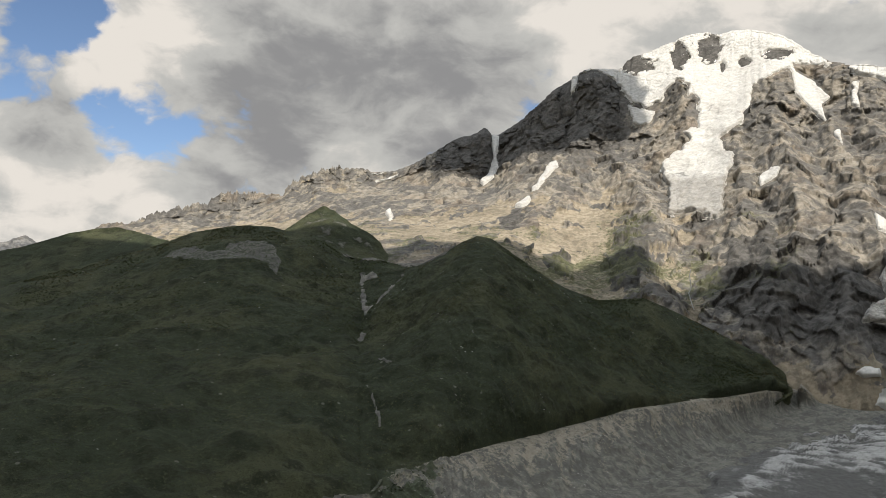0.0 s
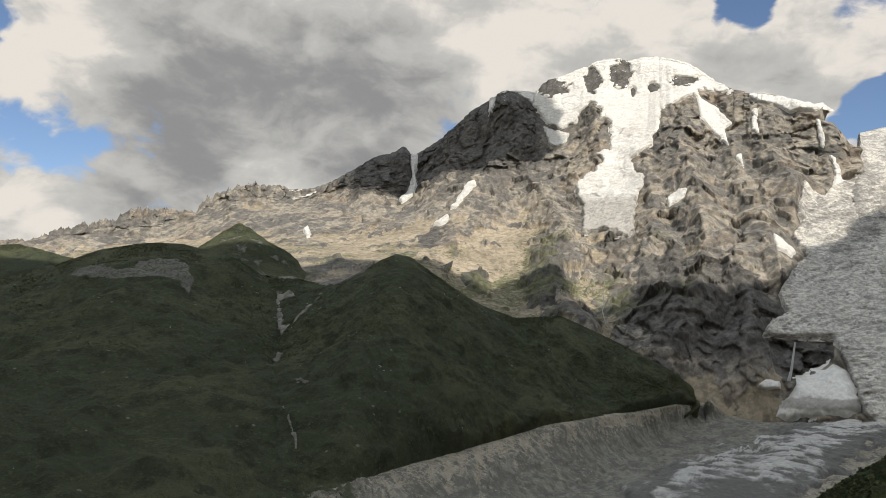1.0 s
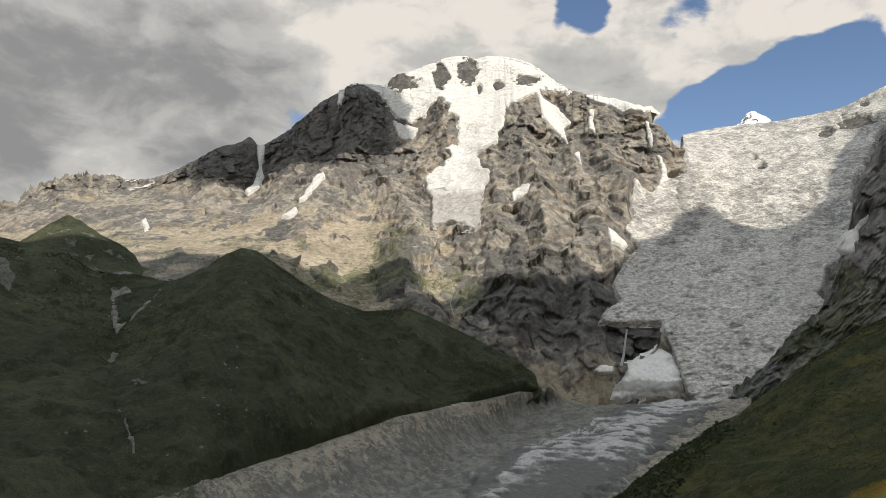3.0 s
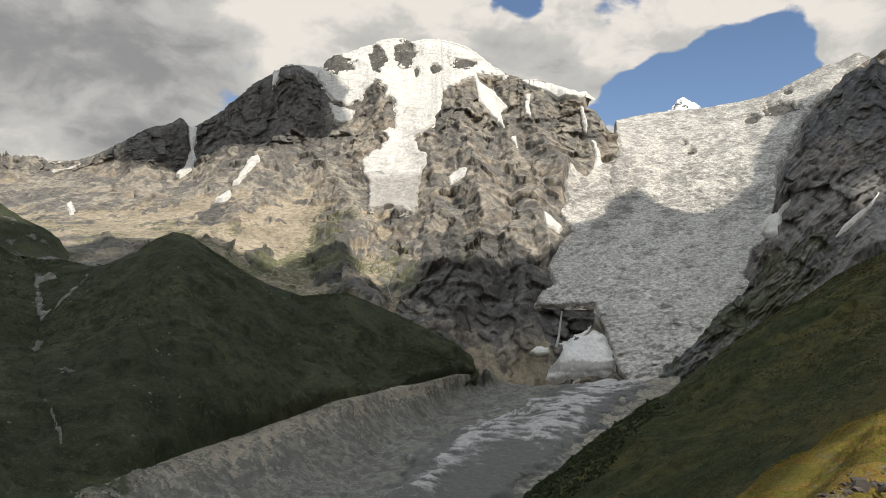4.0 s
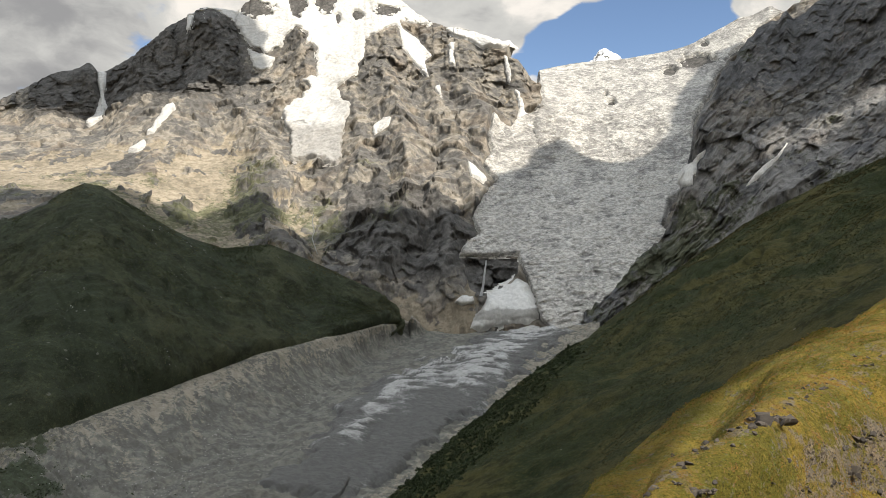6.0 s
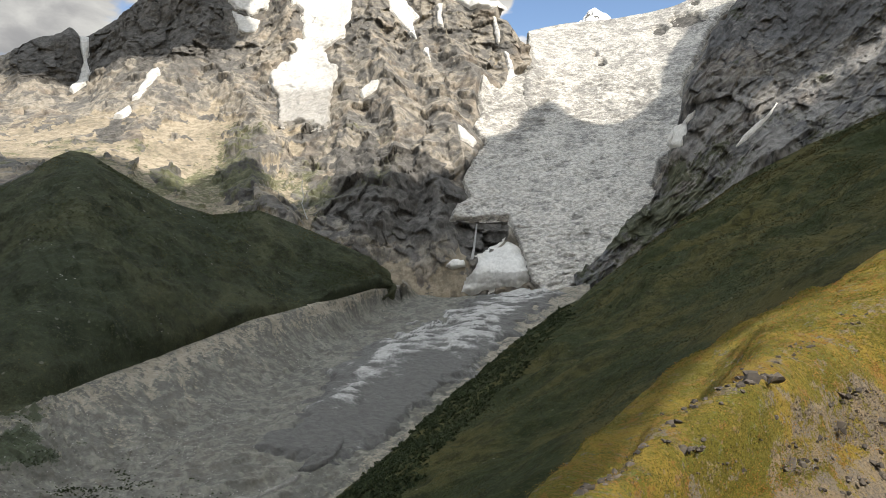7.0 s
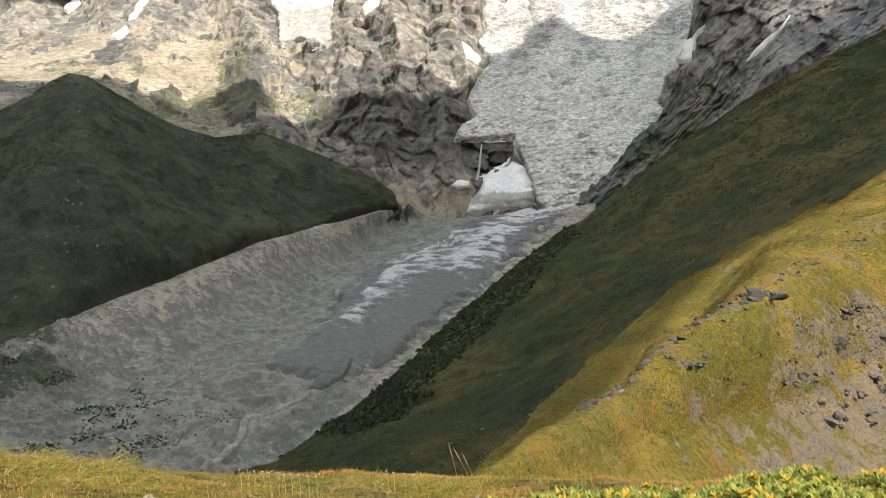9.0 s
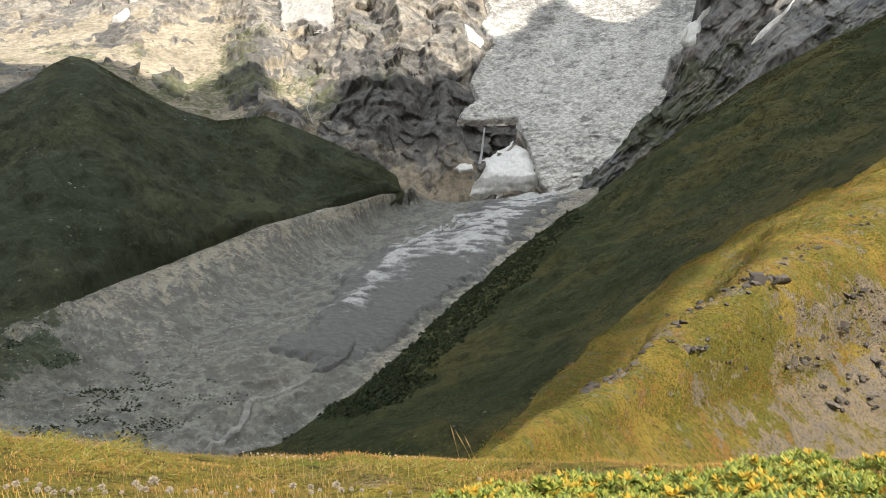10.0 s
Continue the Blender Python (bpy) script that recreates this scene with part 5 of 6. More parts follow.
laid("snow_ramp", face, SNOW_RAMP, OLD_SNOW, 22, "sloping ramp of old snow against the dark face", "snow patch", wander=0.04, soft=0.2, dirt_tone=0.3 + 0 * face.r)
laid("snow_gully", face, SNOW_GULLY, OLD_SNOW, 18, "thin line of snow in a rock gully", "snow patch", wander=0.02, soft=0.1, dirt_tone=0.25 + 0 * face.r)

# ---- the grassy ridges ----
farhill = Relief([FARHILL_FOOT, FARHILL_CREST], 0.12, (60,))
farhill.q = farhill.p + farhill.n * (fbm(farhill.p, 300, 4) * 14)[..., None]
tagged(sheet_object("far_hill", farhill.q, TURF, scree=0.2 + 0 * farhill.r), "rounded dark green hill far down the valley", "hill")
cone = Relief([CONE_FOOT, CONE_CREST], 0.09, (80,))
cone.q = cone.p + cone.n * (fbm(cone.p, 160, 4) * 12 + fbm(cone.p, 60, 3, ridged=True) * 5)[..., None]
tagged(sheet_object("rocky_knoll", cone.q, TURF, scree=0.42 - 0.15 * smooth(cone.v, 0.6, 1)), "dark rocky knoll with scree on its foot", "hill")
low = [(a, r - 25, z - 70) for a, r, z in MORAINE_CREST]
hill = Relief([low, [(a, r + 6, z - 2) for a, r, z in MORAINE_CREST], HILL_MID, HILL_CREST], 0.085, (12, 110, 110), hi=23.5)
fade = 1 - 0.92 * smooth(hill.v, hill.top - 0.55, hill.top - 0.05)
runnels = fbm(hill.p * (1, 1, 0.3), 210, 4, ridged=True)
hill.q = hill.p + hill.n * (fade * smooth(hill.v, 1.0, 1.15) * (fbm(hill.p, 420, 6, gain=0.56) * 34 + runnels * 15 + fbm(hill.p, 30, 3) * 2.5))[..., None]
furrows = fbm(np.stack([(hill.bearing - 5 * (3 - hill.v)) * 0.9, hill.v * 0.6 + hill.bearing * 0.05, hill.r * 0], 2), 1.0, 5, ridged=True, gain=0.6)
hill.q = hill.q + hill.n * (fade * smooth(hill.v, 1.0, 1.2) * furrows * 7 * smooth(hill.bearing, -3, 3))[..., None]
hill.soft = hill.q
tagged(sheet_object("grassy_ridge", hill.q, TURF, scree=0.10 + 0.2 * smooth(fbm(hill.p, 120, 3), 0.2, 0.7)), "long dark green ridge with gullies and stony streaks", "hill")

for outline in (SCREE_Y, SCREE_LOW, SCREE_PALE, SCREE_COL, LOOSE_B, LOOSE_C):
    tagged(laid("scree_streak", hill, outline, SCREE, 1.5, "pale grey scree streak on the dark grassy ridge", "scree", wander=0.16, soft=0.10, size=30.0, sink=3.0,
                scree=0.3 + 0 * hill.r, dark=0.2 + 0 * hill.r, veg=(0.50 if outline in (SCREE_PALE, LOOSE_A) else 0.16) + 0 * hill.r, snow=0 * hill.r), group="scree streaks on the ridge")

# ---- the valley floor, its moraine and the glacier tongue ----
near = [(a, r - 90, z - 45) for a, r, z in VALLEY_NEAR]
valley = Relief([near, VALLEY_NEAR, VALLEY, WALL_FOOT, MORAINE_CREST], 0.085, (10, 90, 90, 110), back=((60, 3), (170, -25)), lo=-9, hi=38.5)
fade = 1 - 0.7 * smooth(valley.v, valley.top - 0.1, valley.top)
wall = smooth(valley.v, 2.9, 3.3)
rills = fbm(np.stack([valley.bearing * 0.9 - 3.4 * (4 - valley.v) * (1 - 0.8 * smooth(valley.bearing, -2, 9)) + 0.9 * fbm(valley.p, 110, 4), valley.v * 0.5, valley.r * 0], 2), 1.0, 5, ridged=True, gain=0.65)
west = 1 - smooth(valley.bearing, -1, 5)
scrub = np.maximum(smooth(valley.spread(SCRUB_A, 2.2, 40.0), -0.8, 1.2), smooth(valley.spread(SCRUB_B, 3.0, 40.0), -1.5, 1.5))
valley.q = valley.p + valley.n * (fade * (fbm(valley.p, 90, 5) * 5 + wall * rills * (3 + 8 * west) + smooth(fbm(valley.p, 45, 4, ridged=True), 0.4, 1.2) * 5 * (1 - wall) + fbm(valley.p, 16, 3) * 1.2))[..., None]
valley.soft = valley.p
tagged(sheet_object("moraine", valley.q, DEBRIS, scree=0.22 + 0.20 * wall + 0.24 * smooth(valley.v, 3.4, 3.8) - 0.22 * wall * (rills - 0.5) + 0.3 * smooth(valley.p[..., 0] * 0.698 - valley.p[..., 1] * 0.716 + 485, 55, 90) * (valley.bearing > 18), dark=0.12 + 0.10 * wall * np.clip(-rills, 0, 1), veg=0.06 * west + 0.36 * scrub + 0.24 * west * wall * smooth(rills, 0.3, 0.9), snow=0 * wall),
       "grey moraine wall and stony debris on the valley floor", "moraine", kind="structure")
along = valley.p[..., 0] * 0.716 + valley.p[..., 1] * 0.698
across = valley.p[..., 0] * 0.698 - valley.p[..., 1] * 0.716 + 485
bow = along + 0.0022 * (across - 20) ** 2
crests = fbm(np.stack([bow / 50 + 0.30 * fbm(valley.p, 90, 3), across / 110, 0 * bow], 2), 1.0, 4, ridged=True, gain=0.65)
lanes = fbm(np.stack([across / 55, bow / 900, 0 * bow + 7], 2), 1.0, 3)
clean = smooth(valley.spread(WAVES, 0.5, 60.0), -0.4, 0.7) * np.clip(0.8 + 0.7 * lanes, 0, 1) + 0.2 * smooth(along, 1900, 2150)
laid("glacier_tongue", valley, TONGUE, TONGUE_ICE, 7.0, "flat glacier tongue with dark debris and pale ice waves", "glacier", wander=0.9, soft=0.9,
     sink=6, facets=True, rough=crests * 7.0 * np.clip(0.15 + clean, 0, 1), dirt_tone=0.95 - np.clip(clean, 0, 1) * (0.08 + 0.92 * smooth(crests, 0.62, 0.98)) + 0.3 * lanes + 0.25 * (fbm(valley.p, 26, 3)))

valley.soft = valley.q
laid("meltwater_stream", valley, STREAM, WET_SILT, 2.2, "pale braided meltwater stream on the valley floor", "stream", wander=0.12, soft=0.1, size=25.0, sink=3.0,
     scree=0.6 + 0 * wall, dark=0 * wall, veg=0 * wall, snow=0 * wall)
laid("ice_hollow", valley, LAKE_ARC, TONGUE_ICE, 6.5, "dark curved hollow in the snout of the glacier", "glacier", wander=0.08, soft=0.12, size=25.0, sink=3.0, dirt_tone=1.3 + 0 * wall)

# ---- the slope on the near side of the valley ----
low = [(a, r * 0.6, z - 0.12 * r) for a, r, z in SLOPE_NEAR]
flank = Relief([low, SLOPE_NEAR, SLOPE_MID, SLOPE_EDGE], 0.09, (20, 100, 120), back=((20, -18), (90, -110)))
fade = 1 - 0.95 * smooth(flank.v, flank.top - 0.7, flank.top - 0.05)
flank.q = flank.p + flank.n * (fade * flank.r / 1500 * (fbm(flank.p, 260, 5) * 34 + fbm(flank.p * (1, 1, 0.3), 110, 4, ridged=True) * 12 + fbm(flank.p, 18, 3) * 2.0))[..., None]
tagged(sheet_object("valley_slope", flank.q, TURF_SLOPE, scree=0.14 + 0.45 * smooth(flank.v, 2.9, 3.0) * (1 - smooth(flank.bearing, 44, 50))), "steep green valley slope with bushes and stony strips", "hill")

# ---- the near spur ----
spur = Relief([SPUR_FOOT, SPUR_LOW, SPUR_INNER, SPUR_OUTER], 0.09, (30, 110, 110), back=((8, -6), (60, -60)))
fade = (1 - 0.8 * smooth(spur.v, spur.top - 0.1, spur.top)) * smooth(spur.v, 0.3, 0.8)
gully = -9.0 * np.exp(-((spur.v - 2.45) / 0.22) ** 2) * (1 - smooth(spur.bearing, 44, 52))
spur.p[..., 2] -= 40 * (1 - smooth(spur.bearing, 23.0, 30.0)) ** 2
spur.q = spur.p + spur.n * (fade * (spur.r / 130 * (fbm(spur.p, 34, 5) * 1.5 + fbm(spur.p, 9, 4, ridged=True) * 0.55) + gully))[..., None]
tagged(sheet_object("grassy_spur", spur.q, TURF_NEAR, scree=0.29 + 0.30 * smooth(spur.spread(BARE_A, 2.6, 12.0), -1.5, 1.5) + 0.18 * smooth(spur.spread(BARE_B, 2.2, 12.0), -1.2, 1.2) + 0.16 * np.exp(-((spur.v - 2.0) / 0.08) ** 2)), "sunlit yellow-green grass spur with bare scree", "hill")

# ---- the meadow at the pass, and the ground all round ----
edge = np.array(MEADOW_EDGE)


def meadow_height(a, r):
    """The ground at a bearing (degrees) and distance: a shoulder that breaks away ahead and swells up behind."""
    ahead = smooth(np.cos(np.radians(a - 20)), -0.2, 0.45)
    re = np.interp(a, edge[:, 0], edge[:, 1])
    ze = np.interp(a, edge[:, 0], edge[:, 2])
    over = np.maximum(r - re, 0)
    front = ze * np.minimum(r / re, 1) ** 1.15 - 0.62 * over + 0.62 * 1.2 * (1 - np.exp(-over / 1.2)) * 0.6
    front = np.maximum(front, -430)
    behind = 0.10 * r - 0.00001 * r * r
    return ahead * front + (1 - ahead) * behind


angles = np.concatenate([np.arange(-12, 64, 0.35), np.linspace(64, 348, 96)])
radii = np.concatenate([[0.001], np.arange(0.2, 16, 0.12), np.geomspace(16.2, 4900, 60)])
aa, rr = np.meshgrid(angles, radii)
zz = meadow_height((aa + 180) % 360 - 180, rr)
ground_p = np.stack([rr * np.sin(np.radians(aa)) + 0.05, rr * np.cos(np.radians(aa)) - 0.07, zz], 2)
ground_p[..., 2] += 0.07 * fbm(ground_p, 1.3, 4) * smooth(rr, 0.4, 2) + 0.012 * np.minimum(rr, 400) * fbm(ground_p, 60, 3) * smooth(rr, 14, 60)
ground = tagged(sheet_object("ground", ground_p, TURF_NEAR, scree=0.05 + 0 * rr), "yellow-green meadow ground on the pass", "ground", kind="structure")

# ---- unseen clouds overhead, shaped to shade the valley and the spur ----
def cumulus(outline, base, thick, soft, step=30.0):
    o = np.array(outline, float)
    lo, hi = o.min(0) - soft, o.max(0) + soft
    xs, ys = np.meshgrid(np.arange(lo[0], hi[0], step), np.arange(lo[1], hi[1], step))
    q = np.stack([xs, ys, xs * 0], 2)
    d = inside(xs, ys, outline) + min(130, soft * 0.5) * fbm(q, 14 * step, 4)
    body = smooth(d, -soft * 0.5, soft * 0.5)
    bulge = 0.35 + 0.9 * np.abs(fbm(q, 260, 4)) + 0.5
    dome = np.sqrt(np.clip(body, 0, 1))
    parts = []
    for sign, amount in ((1, thick), (-1, thick * 0.22)):
        p = np.stack([xs, ys, base + sign * amount * dome * bulge + sign * 0.5], 2)
        parts.append(p)
    both = np.concatenate([parts[0], parts[1][::-1]], 0)
    keep = np.concatenate([body > 0.01, (body > 0.01)[::-1]], 0)
    ob = sheet_object("shade_cloud", both, CLOUD, keep=keep, cloudiness=np.concatenate([body, body[::-1]], 0))
    return tagged(ob, "unseen cloud sheet overhead, outlined to shade the ground below", "cloud", group="cumulus clouds", kind="structure")


cumulus(CLOUD_VALLEY, 2600, 50, 120)
# A thin low sheet, added out of view only to shade the spur's flank.
cumulus(SPUR_SHADE, 250, 1.5, 3, 3.0)
cumulus(CLOUD_WEST, 2600, 200, 110)

# ---- small materials ----
def plain(name, tint, vary, rough=0.85, scale=30.0, through=0.0):
    m, n, s, p = material(name)
    chance = n.add("ShaderNodeNewGeometry").outputs["Random Per Island"]
    grain = n.noise(p, scale, 4.0, 0.6)
    base = n.mix(n.ramp(n.math("ADD", n.math("MULTIPLY", chance, 0.7), n.math("MULTIPLY", grain, 0.5)), 0.2, 0.95), tint, vary)
    finish(n, s, base, rough, grain, 0.2 / scale, 0.5, 0.25)
    if through:
        glow = n.add("ShaderNodeBsdfTranslucent")
        n.put(glow.inputs["Color"], base)
        both = n.add("ShaderNodeMixShader", ins={0: through})
        end = [k for k in m.node_tree.nodes if k.bl_idname == "ShaderNodeOutputMaterial"][0]
        m.node_tree.links.new(s.outputs[0], both.inputs[1])
        m.node_tree.links.new(glow.outputs[0], both.inputs[2])
        m.node_tree.links.new(both.outputs[0], end.inputs[0])
    return m


BOULDER = plain("dark_boulder", (0.024, 0.021, 0.019), (0.088, 0.074, 0.060), 0.95, 1.5)
SCREE_STONE = plain("brown_stone", (0.045, 0.037, 0.030), (0.17, 0.135, 0.10), 0.95, 1.5)
STONE = plain("grey_stone", (0.085, 0.083, 0.078), (0.30, 0.29, 0.27), 0.9, 0.5)
BUSH = plain("bush_leaves", (0.016, 0.024, 0.010), (0.040, 0.052, 0.020), 0.9, 2.0)
LEAF_GREEN = plain("rhododendron_leaf", (0.060, 0.098, 0.016), (0.235, 0.240, 0.034), 0.5, 40.0, 0.3)
LEAF_GOLD = plain("autumn_leaf", (0.288, 0.216, 0.0216), (0.446, 0.259, 0.0216), 0.55, 40.0, 0.35)
LEAF_LOW = plain("bilberry_leaf", (0.11, 0.105, 0.014), (0.23, 0.165, 0.022), 0.6, 40.0, 0.3)
STRAW = plain("dry_grass", (0.19, 0.115, 0.040), (0.33, 0.215, 0.085), 0.8, 20.0, 0.35)
BLADE = plain("green_grass", (0.13, 0.118, 0.0216), (0.29, 0.215, 0.040), 0.7, 20.0, 0.35)
RUST = plain("rusty_grass", (0.30, 0.145, 0.040), (0.40, 0.225, 0.065), 0.8, 20.0, 0.3)
FLUFF = plain("seed_fluff", (0.30, 0.25, 0.19), (0.44, 0.385, 0.31), 0.95, 60.0, 0.45)
STEM = plain("plant_stem", (0.20, 0.17, 0.06), (0.33, 0.25, 0.10), 0.8, 30.0)
WATER = plain("falling_water", (0.30, 0.305, 0.31), (0.46, 0.465, 0.47), 0.4, 0.3)
dice = np.random.RandomState(5)


def mesh_of(name, verts, faces, mat):
    mesh = bpy.data.meshes.new(name)
    mesh.from_pydata([tuple(v) for v in verts], [], faces)
    mesh.update()
    mesh.materials.append(mat)
    return mesh


def part(name, mesh, parent, label=""):
    ob = new(name, mesh)
    ob.parent = parent
    return tagged(ob, label) if label else ob


def spot(relief, bearing, rise):
    """The place on a finished relief that is seen in a direction from the pass."""
    if not hasattr(relief, "seen"):
        q = relief.q
        flat = np.hypot(q[..., 0], q[..., 1])
        relief.seen = (np.degrees(np.arctan2(q[..., 0], q[..., 1])), np.degrees(np.arctan2(q[..., 2] - EYE, flat)), flat)
    a, e, flat = relief.seen
    d = np.hypot(a - bearing, e - rise) + flat * 1e-6
    k = np.unravel_index(np.argmin(d), d.shape)
    return relief.q[k], flat[k]


# ---- waterfalls, hung before the rock to fit the camera's view ----
def waterfall(line, label):
    left_side, right_side = [], []
    far = min(spot(massif, bearing, rise)[1] for bearing, rise, wide in line) + 45
    for bearing, rise, wide in line:
        a, e = radians(bearing), radians(rise)
        out = np.array((math.sin(a), math.cos(a), math.tan(e)))
        q = np.array((0, 0, EYE)) + out * (far - 60)
        side = np.array((math.cos(a), -math.sin(a), 0)) * wide * far / 7000
        left_side.append(q - side), right_side.append(q + side)
    n = len(line)
    verts = left_side + right_side + [v + np.array((0, 3, 0)) for v in left_side] + [v + np.array((0, 3, 0)) for v in right_side]
    faces = []
    for i in range(n - 1):
        faces += [(i, i + 1, n + i + 1, n + i), (2 * n + i, 3 * n + i, 3 * n + i + 1, 2 * n + i + 1), (i, 2 * n + i, 2 * n + i + 1, i + 1), (n + i, n + i + 1, 3 * n + i + 1, 3 * n + i)]
    return tagged(new("waterfall", mesh_of("waterfall", verts, faces, WATER)), label, "waterfall", "waterfalls on the rock")


waterfall(FALL_MAIN, "white waterfall dropping over the dark cliff")
for line in (FALL_LEFT,):
    waterfall(line, "thin white meltwater stream on the rock face")


# ---- stones ----
def angular(seed, flat=0.7):
    """A broken stone: the hull of a handful of points, about one metre across."""
    rng = np.random.RandomState(seed)
    bm = bmesh.new()
    for p in rng.normal(size=(16, 3)):
        p = p / np.linalg.norm(p) * (0.5 + 0.12 * rng.uniform(-1, 1))
        bm.verts.new((p[0], p[1] * (0.75 + 0.2 * rng.uniform()), p[2] * flat))
    bmesh.ops.convex_hull(bm, input=bm.verts)
    loose = [v for v in bm.verts if not v.link_faces]
    bmesh.ops.delete(bm, geom=loose, context="VERTS")
    return bm


def stone_mesh(seed, mat, flat=0.7):
    bm = angular(seed, flat)
    mesh = bpy.data.meshes.new("stone")
    bm.to_mesh(mesh)
    bm.free()
    mesh.materials.append(mat)
    return mesh


boulder_meshes = [stone_mesh(40 + k, BOULDER, 0.65) for k in range(7)]
for k, (bearing, rise, size) in enumerate(BOULDERS + BOULDERS_MORE):
    p, far = spot(spur, bearing, rise)
    metres = 1.3 * size * far / 1000
    turned = pose(p[0], p[1], p[2] - 0.05 * metres, dice.uniform(-15, 15), dice.uniform(-15, 15), dice.uniform(0, 360))
    if size > 8:
        outcrop = tagged(new("rock_outcrop"), "jagged dark rock outcrop on the sunlit grass spur", "rock outcrop", "rock outcrops on the spur")
        outcrop.matrix_world = turned
        for piece in range(7):
            rock = part("rock", boulder_meshes[(k + piece) % 7], outcrop)
            at = (0, 0, 0) if piece == 0 else (dice.normal() * 0.5 * metres, dice.normal() * 0.4 * metres, dice.uniform(-0.12, 0.1) * metres)
            big = metres * (0.75 if piece == 0 else dice.uniform(0.25, 0.6))
            rock.matrix_local = pose(*at, dice.uniform(-30, 30), dice.uniform(-30, 30), dice.uniform(0, 360)) @ Matrix.Scale(big, 4)
    else:
        ob = new("boulder", boulder_meshes[k % 7])
        ob.matrix_world = turned @ Matrix.Scale(metres, 4)
        tagged(ob, "small dark rock half sunk in the scree", "boulder", "boulders on the spur")


# Broken rock crops out all along the crest of the spur.
for k in range(90):
    bearing = dice.uniform(37, 57)
    at = np.argmin(np.abs(spur.bearing[0] - bearing))
    row = np.argmin(np.abs(spur.v[:, 0] - dice.normal(2.0, 0.05)))
    p, metres = spur.q[row, at], dice.uniform(0.35, 1.0) ** 1.5 * 1.9
    ob = new("boulder", boulder_meshes[k % 7])
    ob.matrix_world = pose(p[0], p[1], p[2] + 0.05 * metres, dice.uniform(-30, 30), dice.uniform(-30, 30), dice.uniform(0, 360)) @ Matrix.Diagonal((metres, metres * 0.8, metres * 0.8, 1))
    tagged(ob, "broken brown-grey rock on the crest of the grass spur", "boulder", "boulders on the spur")


def scattered(name, picks, sizes, mat, label, category, flat=0.7):
    """Many small stones joined into one mesh."""
    shapes = []
    for k in range(6):
        bm = angular(90 + k, flat)
        bm.verts.index_update()
        shapes.append((np.array([v.co[:] for v in bm.verts]), [[v.index for v in f.verts] for f in bm.faces]))
        bm.free()
    verts, faces, base = [], [], 0
    for k, (p, size) in enumerate(zip(picks, sizes)):
        co, fs = shapes[k % 6]
        turn = dice.uniform(0, 6.28)
        c, s = math.cos(turn), math.sin(turn)
        co = co * size @ np.array(((c, s, 0), (-s, c, 0), (0, 0, 1))) + p
        verts.append(co)
        faces += [[i + base for i in f] for f in fs]
        base += len(co)
    return tagged(new(name, mesh_of(name, np.concatenate(verts), faces, mat)), label, category, kind="stuff")


def picked(relief, weight, count):
    w = np.clip(weight, 0, None).ravel()
    at = dice.choice(w.size, count, p=w / w.sum())
    return relief.q.reshape(-1, 3)[at] + dice.normal(size=(count, 3)) * (0.5, 0.5, 0)


floor_area = smooth(valley.v, 1.0, 1.1) * (1 - smooth(valley.v, 3.6, 3.9)) * valley.r
floor_area *= (0.25 + smooth(fbm(valley.p, 120, 3), 0.0, 0.5)) * (1 - smooth(valley.spread(TONGUE), 0, 0.5))
scattered("debris_stones", picked(valley, floor_area, 5200), dice.uniform(0.85, 1.65, 5200) ** 2, STONE, "grey stones strewn over the moraine", "stones")
scrub_spots = picked(valley, scrub * smooth(fbm(valley.p, 30, 3), -0.1, 0.4) * valley.r, 1500)
scrub_sizes = dice.uniform(1.2, 3.4, 1500)
bare = np.maximum(smooth(spur.spread(BARE_A), -0.5, 0.5), 0.6 * smooth(spur.spread(BARE_B), -0.5, 0.5)) * smooth(spur.v, 0.6, 0.9) * smooth(fbm(spur.p, 12, 3), -0.2, 0.5) * spur.r
scattered("scree_stones", picked(spur, bare, 5200), 0.08 + 0.5 * dice.uniform(0, 1, 5200) ** 5, SCREE_STONE, "small brown stones on the bare scree", "stones")


# ---- tufts of grass on the spur ----
def tufts(name, p, sizes, mat, label):
    n = len(p)
    turn = dice.uniform(0, 6.28, n)
    out = np.stack([np.cos(turn), np.sin(turn), 0 * turn], 1) * sizes[:, None]
    cross = np.stack([-np.sin(turn), np.cos(turn), 0 * turn], 1) * sizes[:, None]
    up = np.stack([0 * turn, 0 * turn, sizes * dice.uniform(0.35, 0.75, n)], 1)
    low = np.array((0, 0, 0.05))
    rows = [p - out * 0.6 - low, p + out * 0.6 - low, p + up + cross * 0.3, p - cross * 0.6 - low, p + cross * 0.6 - low, p + up * 0.8 - out * 0.3, p + up * 0.9 + out * 0.45, p - low]
    verts = np.stack(rows, 1).reshape(-1, 3)
    i = np.arange(n)[:, None] * 8
    faces = (i + (0, 1, 2)).tolist() + (i + (3, 4, 5)).tolist() + (i + (7, 4, 6)).tolist()
    return tagged(new(name, mesh_of(name, verts, faces, mat)), label, "grass", kind="stuff")


